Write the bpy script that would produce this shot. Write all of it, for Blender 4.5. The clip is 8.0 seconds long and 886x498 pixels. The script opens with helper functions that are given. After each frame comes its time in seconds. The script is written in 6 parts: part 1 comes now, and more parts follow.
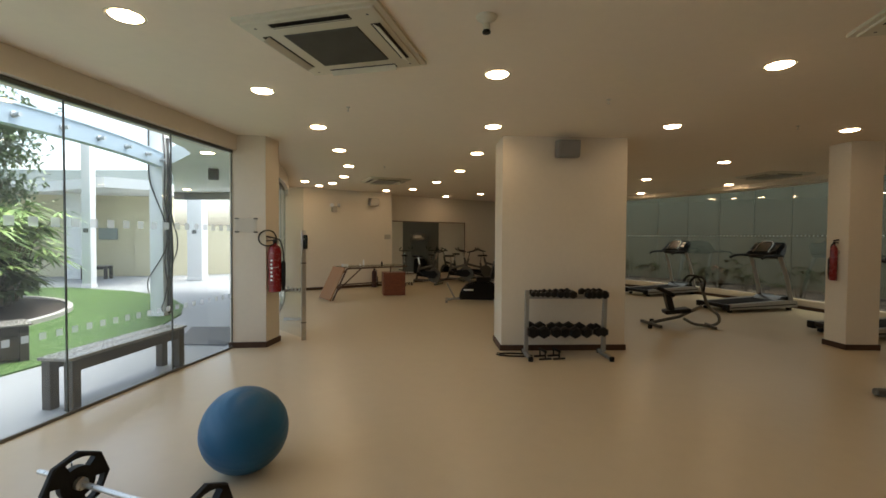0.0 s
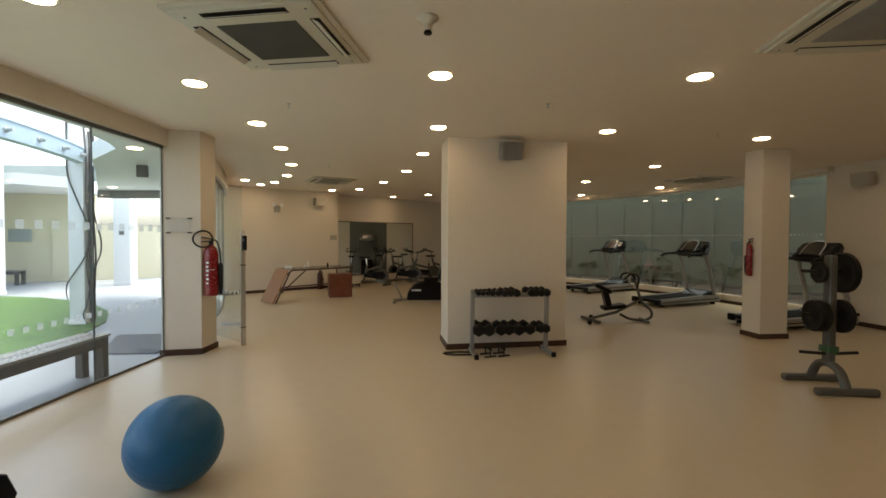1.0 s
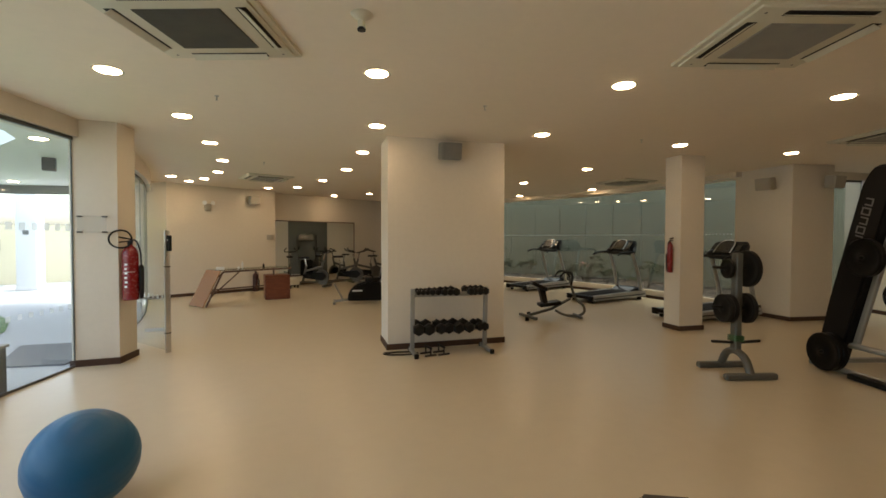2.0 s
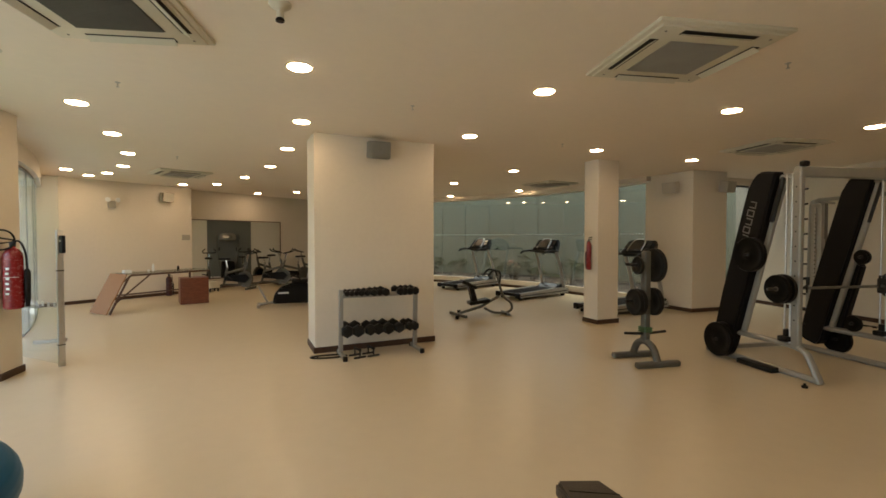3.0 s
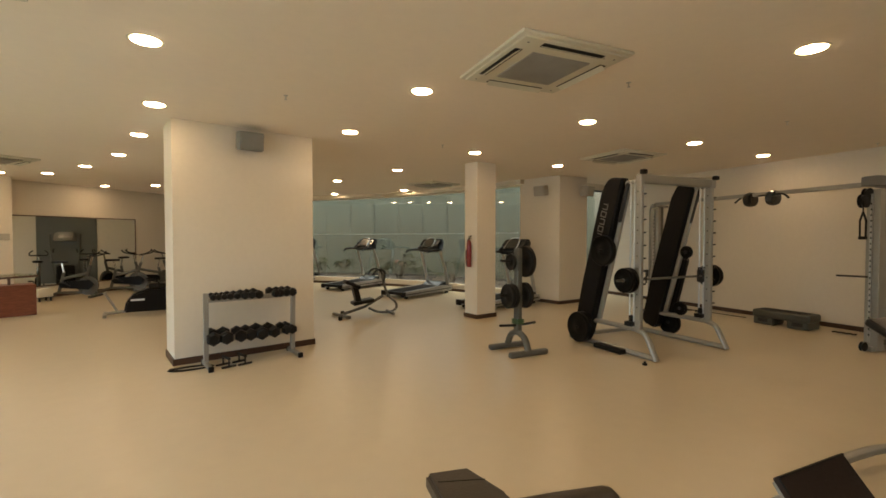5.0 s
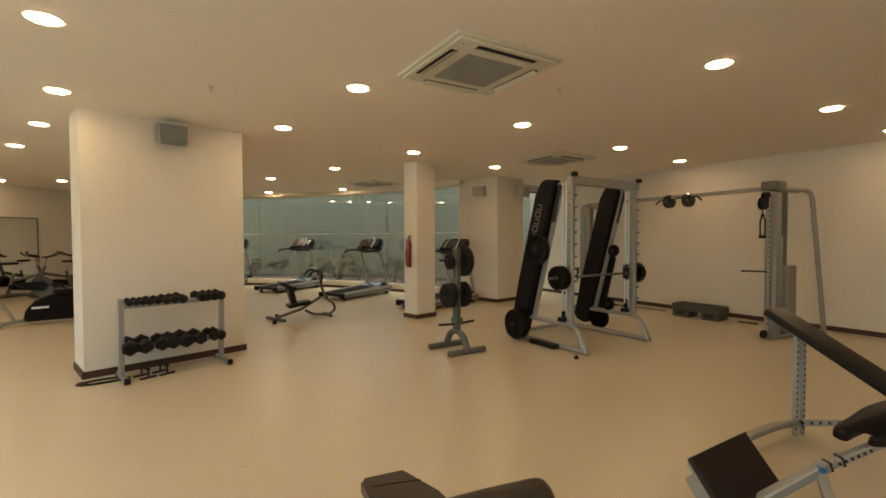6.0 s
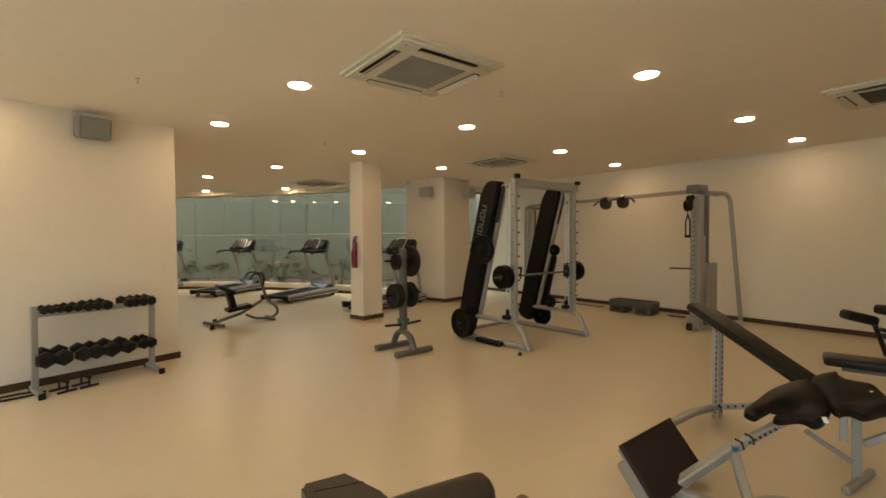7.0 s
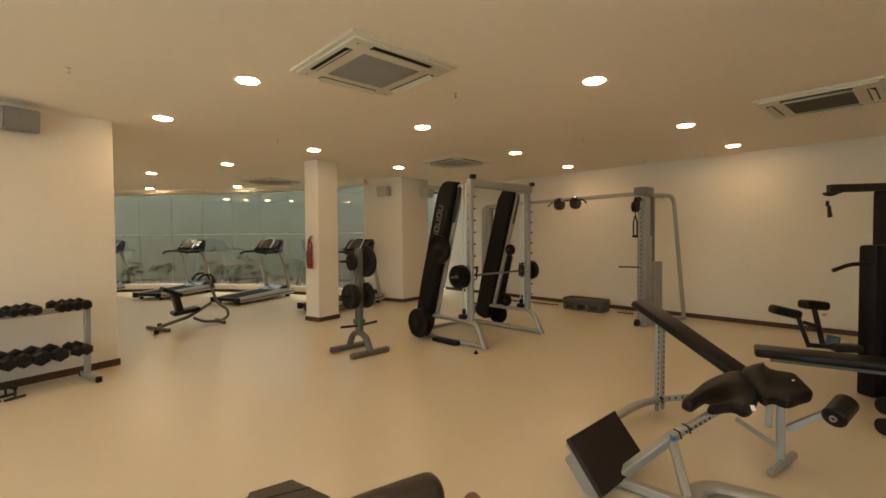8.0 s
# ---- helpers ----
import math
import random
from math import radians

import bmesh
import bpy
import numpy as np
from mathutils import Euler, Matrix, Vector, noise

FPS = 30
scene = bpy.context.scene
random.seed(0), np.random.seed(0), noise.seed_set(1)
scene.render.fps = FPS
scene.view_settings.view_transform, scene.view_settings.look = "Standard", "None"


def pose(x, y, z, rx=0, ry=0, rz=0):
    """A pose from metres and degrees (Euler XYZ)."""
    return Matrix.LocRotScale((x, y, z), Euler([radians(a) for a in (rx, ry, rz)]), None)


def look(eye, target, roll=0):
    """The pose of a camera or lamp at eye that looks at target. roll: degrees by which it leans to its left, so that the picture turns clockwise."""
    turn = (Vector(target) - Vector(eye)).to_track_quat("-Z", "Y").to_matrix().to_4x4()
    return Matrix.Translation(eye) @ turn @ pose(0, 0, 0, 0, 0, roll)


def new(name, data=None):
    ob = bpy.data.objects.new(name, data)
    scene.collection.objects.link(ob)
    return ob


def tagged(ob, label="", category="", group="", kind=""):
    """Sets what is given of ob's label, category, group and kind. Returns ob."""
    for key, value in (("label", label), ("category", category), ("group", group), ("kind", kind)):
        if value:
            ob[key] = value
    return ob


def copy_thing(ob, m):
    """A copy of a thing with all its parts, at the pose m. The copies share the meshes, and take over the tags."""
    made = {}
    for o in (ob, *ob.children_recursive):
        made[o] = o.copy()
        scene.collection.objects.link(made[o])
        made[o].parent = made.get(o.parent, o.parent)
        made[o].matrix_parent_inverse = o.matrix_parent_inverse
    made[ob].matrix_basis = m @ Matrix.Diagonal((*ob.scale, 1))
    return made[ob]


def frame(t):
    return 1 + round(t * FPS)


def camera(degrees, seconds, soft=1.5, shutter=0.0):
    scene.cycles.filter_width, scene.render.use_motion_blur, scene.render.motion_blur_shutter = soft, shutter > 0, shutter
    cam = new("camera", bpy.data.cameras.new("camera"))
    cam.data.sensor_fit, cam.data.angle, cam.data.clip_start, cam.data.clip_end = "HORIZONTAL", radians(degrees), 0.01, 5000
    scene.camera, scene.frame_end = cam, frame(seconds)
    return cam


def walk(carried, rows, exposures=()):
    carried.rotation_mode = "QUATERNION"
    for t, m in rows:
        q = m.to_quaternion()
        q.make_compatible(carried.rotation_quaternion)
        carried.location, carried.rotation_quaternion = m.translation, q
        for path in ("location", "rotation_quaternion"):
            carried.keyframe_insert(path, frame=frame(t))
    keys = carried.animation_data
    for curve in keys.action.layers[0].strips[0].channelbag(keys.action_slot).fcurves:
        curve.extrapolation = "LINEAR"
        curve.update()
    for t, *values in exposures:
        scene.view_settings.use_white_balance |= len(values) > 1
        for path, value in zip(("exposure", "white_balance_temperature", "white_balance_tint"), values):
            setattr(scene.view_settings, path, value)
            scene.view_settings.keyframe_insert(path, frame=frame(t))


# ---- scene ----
cam = camera(89.6, 8.0, soft=1.6)
PATH = [
    (0, (-0.685, 0.78, 1.482), (-0.927, 2.764, 1.429), 0.4),
    (0.5, (-0.668, 0.781, 1.48), (-0.798, 2.776, 1.429), 0.3),
    (1, (-0.647, 0.779, 1.476), (-0.662, 2.779, 1.427), 0.2),
    (2.5, (-0.573, 0.774, 1.475), (-0.195, 2.737, 1.425), 0.1),
    (3, (-0.55, 0.773, 1.476), (-0.021, 2.701, 1.425), 0.0),
    (3.5, (-0.507, 0.774, 1.48), (0.15, 2.662, 1.425), -0.1),
    (4, (-0.487, 0.781, 1.471), (0.276, 2.629, 1.417), -0.0),
    (4.5, (-0.472, 0.775, 1.457), (0.402, 2.573, 1.405), -0.0),
    (6, (-0.423, 0.768, 1.452), (0.783, 2.363, 1.4), -0.2),
    (6.5, (-0.411, 0.75, 1.456), (0.896, 2.263, 1.403), -0.3),
    (7, (-0.409, 0.733, 1.454), (0.972, 2.18, 1.402), -0.4),
    (7.5, (-0.397, 0.717, 1.465), (1.048, 2.098, 1.409), -0.4),
    (8, (-0.377, 0.695, 1.459), (1.126, 2.013, 1.404), -0.4),
]
walk(cam, [(t, look(eye, target, roll)) for t, eye, target, roll in PATH],
     [(0.0, 2.26, 6700, 12.5), (1.0, 2.48, 6620, 12.5), (2.5, 2.92, 6650, 12.5), (4.0, 3.26, 6780, 12.5), (6.5, 3.36, 6900, 12), (8.0, 3.52, 6900, 12)])

# ---- light ----
world = bpy.data.worlds.new("sky")
scene.world = world
world.use_nodes = True
wn = world.node_tree
wn.nodes.clear()
sky = wn.nodes.new("ShaderNodeTexSky")
sky.sky_type, sky.sun_disc = "NISHITA", False
sky.sun_elevation, sky.sun_rotation = radians(76), radians(30)
sky.air_density, sky.dust_density = 1.0, 4.0
bg = wn.nodes.new("ShaderNodeBackground")
bg.inputs["Strength"].default_value = 0.15
wout = wn.nodes.new("ShaderNodeOutputWorld")
grey = wn.nodes.new("ShaderNodeHueSaturation")
grey.inputs["Saturation"].default_value = 0.8
wn.links.new(sky.outputs[0], grey.inputs["Color"])
wn.links.new(grey.outputs[0], bg.inputs[0])
wn.links.new(bg.outputs[0], wout.inputs[0])
sun = new("sun", bpy.data.lights.new("sun", "SUN"))
sun.data.energy, sun.data.angle, sun.data.color = 0.8, radians(35), (1.0, 0.98, 0.96)
sun.matrix_world = look((5, 8.7, 40), (0, 0, 0))
LAMP_COLOUR, LAMP_POWER = (1.0, 0.715, 0.425), 8.4


# ---- materials ----
def material(name, colour, rough=0.5, metal=0.0, vary=0.12, scale=6.0, bump=0.0, bump_scale=120.0, coat=0.0, spec=0.5, gloss_vary=0.07):
    """A surface with broad and fine variation of colour and roughness, and a fine relief."""
    m = bpy.data.materials.new(name)
    m.use_nodes = True
    t = m.node_tree
    b = t.nodes["Principled BSDF"]
    co = t.nodes.new("ShaderNodeTexCoord")
    big, fine = t.nodes.new("ShaderNodeTexNoise"), t.nodes.new("ShaderNodeTexNoise")
    big.inputs["Scale"].default_value, big.inputs["Detail"].default_value = scale * 0.25, 4.0
    fine.inputs["Scale"].default_value, fine.inputs["Detail"].default_value = scale * 6.0, 6.0
    for n in (big, fine):
        t.links.new(co.outputs["Object"], n.inputs["Vector"])
    add = t.nodes.new("ShaderNodeMath")
    add.operation = "ADD"
    t.links.new(big.outputs["Fac"], add.inputs[0])
    t.links.new(fine.outputs["Fac"], add.inputs[1])
    ramp = t.nodes.new("ShaderNodeMapRange")
    ramp.inputs["From Min"].default_value, ramp.inputs["From Max"].default_value = 0.6, 1.4
    ramp.inputs["To Min"].default_value, ramp.inputs["To Max"].default_value = 1.0 - vary, 1.0 + vary
    t.links.new(add.outputs[0], ramp.inputs["Value"])
    mul = t.nodes.new("ShaderNodeVectorMath")
    mul.operation = "SCALE"
    mul.inputs[0].default_value = colour
    t.links.new(ramp.outputs[0], mul.inputs["Scale"])
    t.links.new(mul.outputs[0], b.inputs["Base Color"])
    rr = t.nodes.new("ShaderNodeMapRange")
    rr.inputs["From Min"].default_value, rr.inputs["From Max"].default_value = 0.3, 0.7
    rr.inputs["To Min"].default_value, rr.inputs["To Max"].default_value = max(0.02, rough - gloss_vary), min(1.0, rough + gloss_vary)
    t.links.new(fine.outputs["Fac"], rr.inputs["Value"])
    t.links.new(rr.outputs[0], b.inputs["Roughness"])
    b.inputs["Metallic"].default_value = metal
    b.inputs["Specular IOR Level"].default_value = spec
    b.inputs["Coat Weight"].default_value = coat
    if bump:
        g = t.nodes.new("ShaderNodeTexNoise")
        g.inputs["Scale"].default_value, g.inputs["Detail"].default_value = bump_scale, 3.0
        t.links.new(co.outputs["Object"], g.inputs["Vector"])
        bp = t.nodes.new("ShaderNodeBump")
        bp.inputs["Strength"].default_value, bp.inputs["Distance"].default_value = bump, 0.004
        t.links.new(g.outputs["Fac"], bp.inputs["Height"])
        t.links.new(bp.outputs[0], b.inputs["Normal"])
    return m


def wood(name, dark, light, rough=0.45, scale=9.0, bump=0.15):
    m = material(name, light, rough, 0, 0.1, 8, bump, 60)
    t = m.node_tree
    b = t.nodes["Principled BSDF"]
    co = t.nodes.new("ShaderNodeTexCoord")
    mp = t.nodes.new("ShaderNodeMapping")
    mp.inputs["Scale"].default_value = (1.0, 7.0, 7.0)
    t.links.new(co.outputs["Object"], mp.inputs["Vector"])
    w = t.nodes.new("ShaderNodeTexNoise")
    w.inputs["Scale"].default_value, w.inputs["Detail"].default_value, w.inputs["Distortion"].default_value = scale, 5.0, 0.6
    t.links.new(mp.outputs[0], w.inputs["Vector"])
    cr = t.nodes.new("ShaderNodeValToRGB")
    cr.color_ramp.elements[0].position, cr.color_ramp.elements[1].position = 0.35, 0.68
    cr.color_ramp.elements[0].color, cr.color_ramp.elements[1].color = (*dark, 1), (*light, 1)
    t.links.new(w.outputs["Fac"], cr.inputs["Fac"])
    t.links.new(cr.outputs[0], b.inputs["Base Color"])
    return m


def glass(name, tint=(0.93, 0.97, 0.95), gloss=0.10, slant=0.45, veil=0.0):
    """A thin clear pane: it lets light straight through and mirrors a little more at a slant."""
    m = bpy.data.materials.new(name)
    m.use_nodes = True
    t = m.node_tree
    t.nodes.clear()
    tr, gl = t.nodes.new("ShaderNodeBsdfTransparent"), t.nodes.new("ShaderNodeBsdfGlossy")
    tr.inputs["Color"].default_value = (*tint, 1)
    gl.inputs["Roughness"].default_value = 0.02
    lw = t.nodes.new("ShaderNodeLayerWeight")
    lw.inputs["Blend"].default_value = 0.5
    pw = t.nodes.new("ShaderNodeMath")
    pw.operation = "POWER"
    pw.inputs[1].default_value = 3.5
    t.links.new(lw.outputs["Facing"], pw.inputs[0])
    k = t.nodes.new("ShaderNodeMath")
    k.operation, k.use_clamp = "MULTIPLY_ADD", True
    k.inputs[1].default_value, k.inputs[2].default_value = slant, gloss * 0.35
    t.links.new(pw.outputs[0], k.inputs[0])
    mx, out = t.nodes.new("ShaderNodeMixShader"), t.nodes.new("ShaderNodeOutputMaterial")
    t.links.new(k.outputs[0], mx.inputs["Fac"])
    t.links.new(tr.outputs[0], mx.inputs[1])
    t.links.new(gl.outputs[0], mx.inputs[2])
    last = mx
    if veil:
        # a thin even whitish layer: painted haze on clear panes, frosting on film
        film, di, tl = t.nodes.new("ShaderNodeMixShader"), t.nodes.new("ShaderNodeMixShader"), t.nodes.new("ShaderNodeBsdfTranslucent")
        df = t.nodes.new("ShaderNodeBsdfDiffuse")
        for n in (tl, df):
            n.inputs["Color"].default_value = (0.75, 0.8, 0.78, 1)
        film.inputs["Fac"].default_value = veil
        t.links.new(df.outputs[0], di.inputs[1])
        t.links.new(tl.outputs[0], di.inputs[2])
        t.links.new(mx.outputs[0], film.inputs[1])
        t.links.new(di.outputs[0], film.inputs[2])
        last = film
    t.links.new(last.outputs[0], out.inputs["Surface"])
    return m


def glowing(name, colour, power):
    m = bpy.data.materials.new(name)
    m.use_nodes = True
    b = m.node_tree.nodes["Principled BSDF"]
    b.inputs["Base Color"].default_value = (0.9, 0.88, 0.84, 1)
    b.inputs["Emission Color"].default_value = (*colour, 1)
    b.inputs["Emission Strength"].default_value = power
    return m


def leafy(name, dark, light, rough=0.5, spec=0.5):
    """Leaves that differ from clump to clump and let a little light through."""
    m = material(name, light, rough, 0, 0.2, 20, spec=spec)
    t = m.node_tree
    b = t.nodes["Principled BSDF"]
    geo = t.nodes.new("ShaderNodeNewGeometry")
    cr = t.nodes.new("ShaderNodeValToRGB")
    cr.color_ramp.elements[0].color, cr.color_ramp.elements[1].color = (*dark, 1), (*light, 1)
    t.links.new(geo.outputs["Random Per Island"], cr.inputs["Fac"])
    t.links.new(cr.outputs[0], b.inputs["Base Color"])
    return m


PAINT = material("cream_wall_paint", (0.64, 0.585, 0.49), 0.62, 0, 0.035, 3, 0.10, 220)
CEIL = material("white_ceiling_paint", (0.84, 0.75, 0.635), 0.75, 0, 0.03, 2, 0.06, 160)
VINYL = material("beige_vinyl", (0.515, 0.446, 0.324), 0.31, 0, 0.035, 1.2, 0.0, 300, spec=0.55, gloss_vary=0.0)
SKIRT = material("dark_brown_skirting", (0.06, 0.033, 0.021), 0.5, 0, 0.15, 8, spec=0.25)
# the slight whitish layer paints the washed-out haze over the court
GLASS = glass("clear_glass", veil=0.03)
# the whitish layer paints a pale reflection on the clear door leaf
DOORGLASS = glass("veiled_door_glass", (0.96, 0.98, 0.97), 0.06, 0.15, 0.07)
GREENGLASS = glass("green_tinted_glass", (0.575, 0.585, 0.52), 0.40, 0.16)
GREYSEAM = material("grey_silicone_seam", (0.20, 0.21, 0.175), 0.5)
SEAM = material("dark_glass_seam", (0.05, 0.06, 0.055), 0.4)
ACRYLIC = glass("clear_acrylic", (0.97, 0.98, 0.985), 0.15)
FROST = material("white_print", (0.75, 0.78, 0.78), 0.7, 0, 0.05)
FILM = glass("frosted_film", (1.0, 1.0, 1.0), 0.05, 0.1, 0.38)
STEEL = material("brushed_steel", (0.55, 0.54, 0.52), 0.33, 0.95, 0.08, 12, 0.05, 200)
PALESILVER = material("pale_silver_paint", (0.34, 0.34, 0.325), 0.32, 0.35, 0.06, 10)
SCREEN = material("grey_display", (0.055, 0.055, 0.05), 0.25, 0, 0.1, 12, spec=0.6)
KNOBBLUE = material("blue_knob", (0.02, 0.16, 0.30), 0.3, 0, 0.1, 10)
HOOD = material("blue_black_gloss", (0.018, 0.022, 0.028), 0.18, 0, 0.1, 6, spec=0.6)
CHROME = material("chrome", (0.78, 0.78, 0.77), 0.12, 1.0, 0.04, 8)
SILVER = material("silver_powder_coat", (0.29, 0.29, 0.268), 0.40, 0.35, 0.08, 10, 0.08, 400)
BLACKMETAL = material("black_painted_metal", (0.014, 0.014, 0.015), 0.4, 0.3, 0.2, 10)
GLOSSRUBBER = material("glossy_black_urethane", (0.0045, 0.0045, 0.0045), 0.33, 0, 0.2, 12, 0.05, 200, spec=0.12)
BROWNRUBBER = material("dark_brown_rubber", (0.018, 0.011, 0.009), 0.6, 0, 0.25, 12, 0.4, 300, spec=0.25)
RUBBER = material("black_rubber", (0.008, 0.008, 0.008), 0.5, 0, 0.25, 15, 0.2, 250, spec=0.2)
BELT = material("worn_black_belt", (0.010, 0.010, 0.010), 0.75, 0, 0.3, 10, 0.4, 300, spec=0.12)
VINYLBLACK = material("black_upholstery", (0.008, 0.007, 0.0065), 0.38, 0, 0.25, 9, 0.35, 90, spec=0.22)
BROWNLEATHER = material("dark_brown_leather", (0.034, 0.027, 0.021), 0.36, 0, 0.15, 9, 0.25, 110, spec=0.3)
TANLEATHER = material("brown_leather", (0.13, 0.065, 0.03), 0.4, 0, 0.15, 9, 0.25, 110)
PLASTIC = material("grey_plastic", (0.13, 0.13, 0.125), 0.45, 0, 0.08, 8)
DARKPLASTIC = material("dark_plastic", (0.007, 0.007, 0.008), 0.30, 0, 0.15, 8, spec=0.15, gloss_vary=0.02)
WHITEPLASTIC = material("ivory_plastic", (0.60, 0.57, 0.46), 0.45, 0, 0.04, 6)
# near-black that paints the shade inside slots and holes; nothing is cut
DARKVOID = material("recess_shade_colour", (0.02, 0.018, 0.016), 0.8)
SPEAKERGREY = material("grey_speaker_cloth", (0.20, 0.195, 0.175), 0.75, 0, 0.15, 30, 0.2, 400)
SPEAKERPALE = material("pale_speaker_paint", (0.36, 0.34, 0.29), 0.6, 0, 0.08, 10)
STEPGREY = material("dark_grey_green_plastic", (0.055, 0.058, 0.05), 0.5, 0, 0.12, 10, 0.1, 200)
EDGEGREY = material("grey_edge_paint", (0.13, 0.13, 0.125), 0.6, 0, 0.1, 4)
BOARD = material("dark_grey_board", (0.11, 0.115, 0.105), 0.55, 0, 0.1, 3)
GREYCOVER = material("warm_grey_cover", (0.25, 0.235, 0.20), 0.5, 0.1, 0.08, 8)
GRILLE = material("grey_filter_grille", (0.34, 0.33, 0.30), 0.6, 0, 0.12, 20)
DARKFILTER = material("dark_filter", (0.10, 0.095, 0.078), 0.7, 0, 0.2, 20)
DARKRED = material("dark_red_paint", (0.045, 0.012, 0.011), 0.3, 0, 0.1, 6)
RED = material("red_gloss_paint", (0.20, 0.010, 0.013), 0.25, 0, 0.1, 6, coat=0.3)
BALLBLUE = material("blue_rubber", (0.004, 0.098, 0.23), 0.42, 0, 0.04, 3, 0.02, 200, spec=0.45, gloss_vary=0.02)
DARKWOOD = wood("dark_stained_wood", (0.04, 0.018, 0.011), (0.10, 0.045, 0.028), 0.4)
BENCHWOOD = wood("weathered_dark_wood", (0.018, 0.014, 0.011), (0.05, 0.04, 0.032), 0.5)
# bench wood made paler: the sheen of the sky put into its colour
BENCHTOP = wood("sky_pale_board", (0.17, 0.16, 0.14), (0.22, 0.205, 0.18), 0.28, 3.0, 0.0)
TANWOOD = wood("tan_plywood", (0.28, 0.13, 0.06), (0.36, 0.19, 0.09), 0.65)
REDWOOD = wood("red_brown_veneer", (0.13, 0.035, 0.018), (0.20, 0.06, 0.03), 0.35)
KERB = material("pale_grey_kerb_stone", (0.46, 0.45, 0.44), 0.8, 0, 0.15, 5, 0.3, 60)
PAVING = material("pale_grey_paving", (0.258, 0.275, 0.29), 0.55, 0, 0.12, 2, 0.2, 60)
CONCRETE = material("white_rendered_concrete", (0.745, 0.745, 0.73), 0.75, 0, 0.08, 3, 0.2, 60)
BLUESTEEL = material("blue_grey_painted_steel", (0.46, 0.56, 0.62), 0.5, 0.1, 0.1, 4)
YELLOWWALL = material("pale_yellow_render", (0.66, 0.60, 0.42), 0.8, 0, 0.08, 3, 0.2, 50)
GRASS = leafy("lawn_grass", (0.055, 0.125, 0.028), (0.12, 0.21, 0.055))
TURF = material("lawn_turf", (0.058, 0.130, 0.028), 0.9, 0, 0.35, 6, 0.5, 80)
SOIL = material("dark_soil", (0.035, 0.026, 0.020), 0.95, 0, 0.4, 6, 0.6, 40)
LEAF = leafy("palm_leaf", (0.11, 0.20, 0.045), (0.25, 0.36, 0.10))
# palm leaf with the shade under crowns and behind glass put into its colour
SHADELEAF = leafy("shaded_palm_leaf", (0.010, 0.020, 0.007), (0.022, 0.040, 0.014), 0.9, 0.1)
TREELEAF = leafy("tree_leaf", (0.11, 0.16, 0.08), (0.22, 0.28, 0.16))
PINKPETAL = material("pink_petal", (0.55, 0.22, 0.17), 0.6, 0, 0.2, 20)
VINE = material("dark_creeper_bark", (0.07, 0.065, 0.06), 0.8, 0, 0.3, 20, 0.4, 80)
GREYMETAL = material("grey_green_hammered_paint", (0.10, 0.10, 0.088), 0.45, 0.2, 0.12, 12, 0.1, 200)
PANELGREY = material("grey_green_panel", (0.30, 0.34, 0.32), 0.6, 0, 0.1, 3)
BARK = material("grey_bark", (0.16, 0.13, 0.10), 0.9, 0, 0.3, 10, 0.6, 60)
GREENWALL = material("grey_green_render", (0.25, 0.26, 0.195), 0.85, 0, 0.12, 2, 0.2, 40)
GREENTAPE = material("green_tape", (0.03, 0.10, 0.035), 0.4, 0, 0.2, 20)
MAT = material("grey_entrance_mat", (0.12, 0.13, 0.14), 0.95, 0, 0.25, 20, 0.5, 300)
LENS = glowing("lamp_lens", LAMP_COLOUR, LAMP_POWER)
SHINE = bpy.data.materials.new("mirror_silver")
SHINE.use_nodes = True
SHINE.node_tree.nodes["Principled BSDF"].inputs["Metallic"].default_value = 1.0
SHINE.node_tree.nodes["Principled BSDF"].inputs["Roughness"].default_value = 0.015
SHINE.node_tree.nodes["Principled BSDF"].inputs["Base Color"].default_value = (0.74, 0.76, 0.74, 1)


# ---- building helpers ----
def M(x=0, y=0, z=0, rx=0, ry=0, rz=0):
    return pose(x, y, z, rx, ry, rz)


def box(bm, sx, sy, sz, m=None, bevel=0.0, segs=2):
    """A box of these sizes centred on the origin of m, its edges rounded by bevel."""
    made = bmesh.ops.create_cube(bm, size=1.0, matrix=(m or Matrix()) @ Matrix.Diagonal((sx, sy, sz, 1)))
    if bevel:
        edges = {e for v in made["verts"] for e in v.link_edges}
        bmesh.ops.bevel(bm, geom=list(edges), offset=bevel, segments=segs, profile=0.6, affect="EDGES", clamp_overlap=True)


def bar(bm, a, b, w, h, up=(0, 0, 1), bevel=0.004):
    """A rectangular section from a to b, w across and h along up."""
    a, b = Vector(a), Vector(b)
    x = (b - a).normalized()
    u = Vector(up)
    if abs(x.dot(u)) > 0.95:
        u = Vector((1, 0, 0))
    y = u.cross(x).normalized()
    z = x.cross(y)
    m = Matrix((x, y, z)).transposed().to_4x4()
    m.translation = (a + b) / 2
    box(bm, (b - a).length, w, h, m, bevel, 1)


def bend(pts, r, n=5):
    """The line through pts with its corners rounded off by r."""
    pts = [Vector(p) for p in pts]
    out = [pts[0]]
    for a, b, c in zip(pts, pts[1:], pts[2:]):
        k = min(r, (a - b).length * 0.45, (c - b).length * 0.45)
        p, q = b + (a - b).normalized() * k, b + (c - b).normalized() * k
        for i in range(n + 1):
            s = i / n
            out.append(p * (1 - s) ** 2 + b * 2 * s * (1 - s) + q * s * s)
    out.append(pts[-1])
    return out


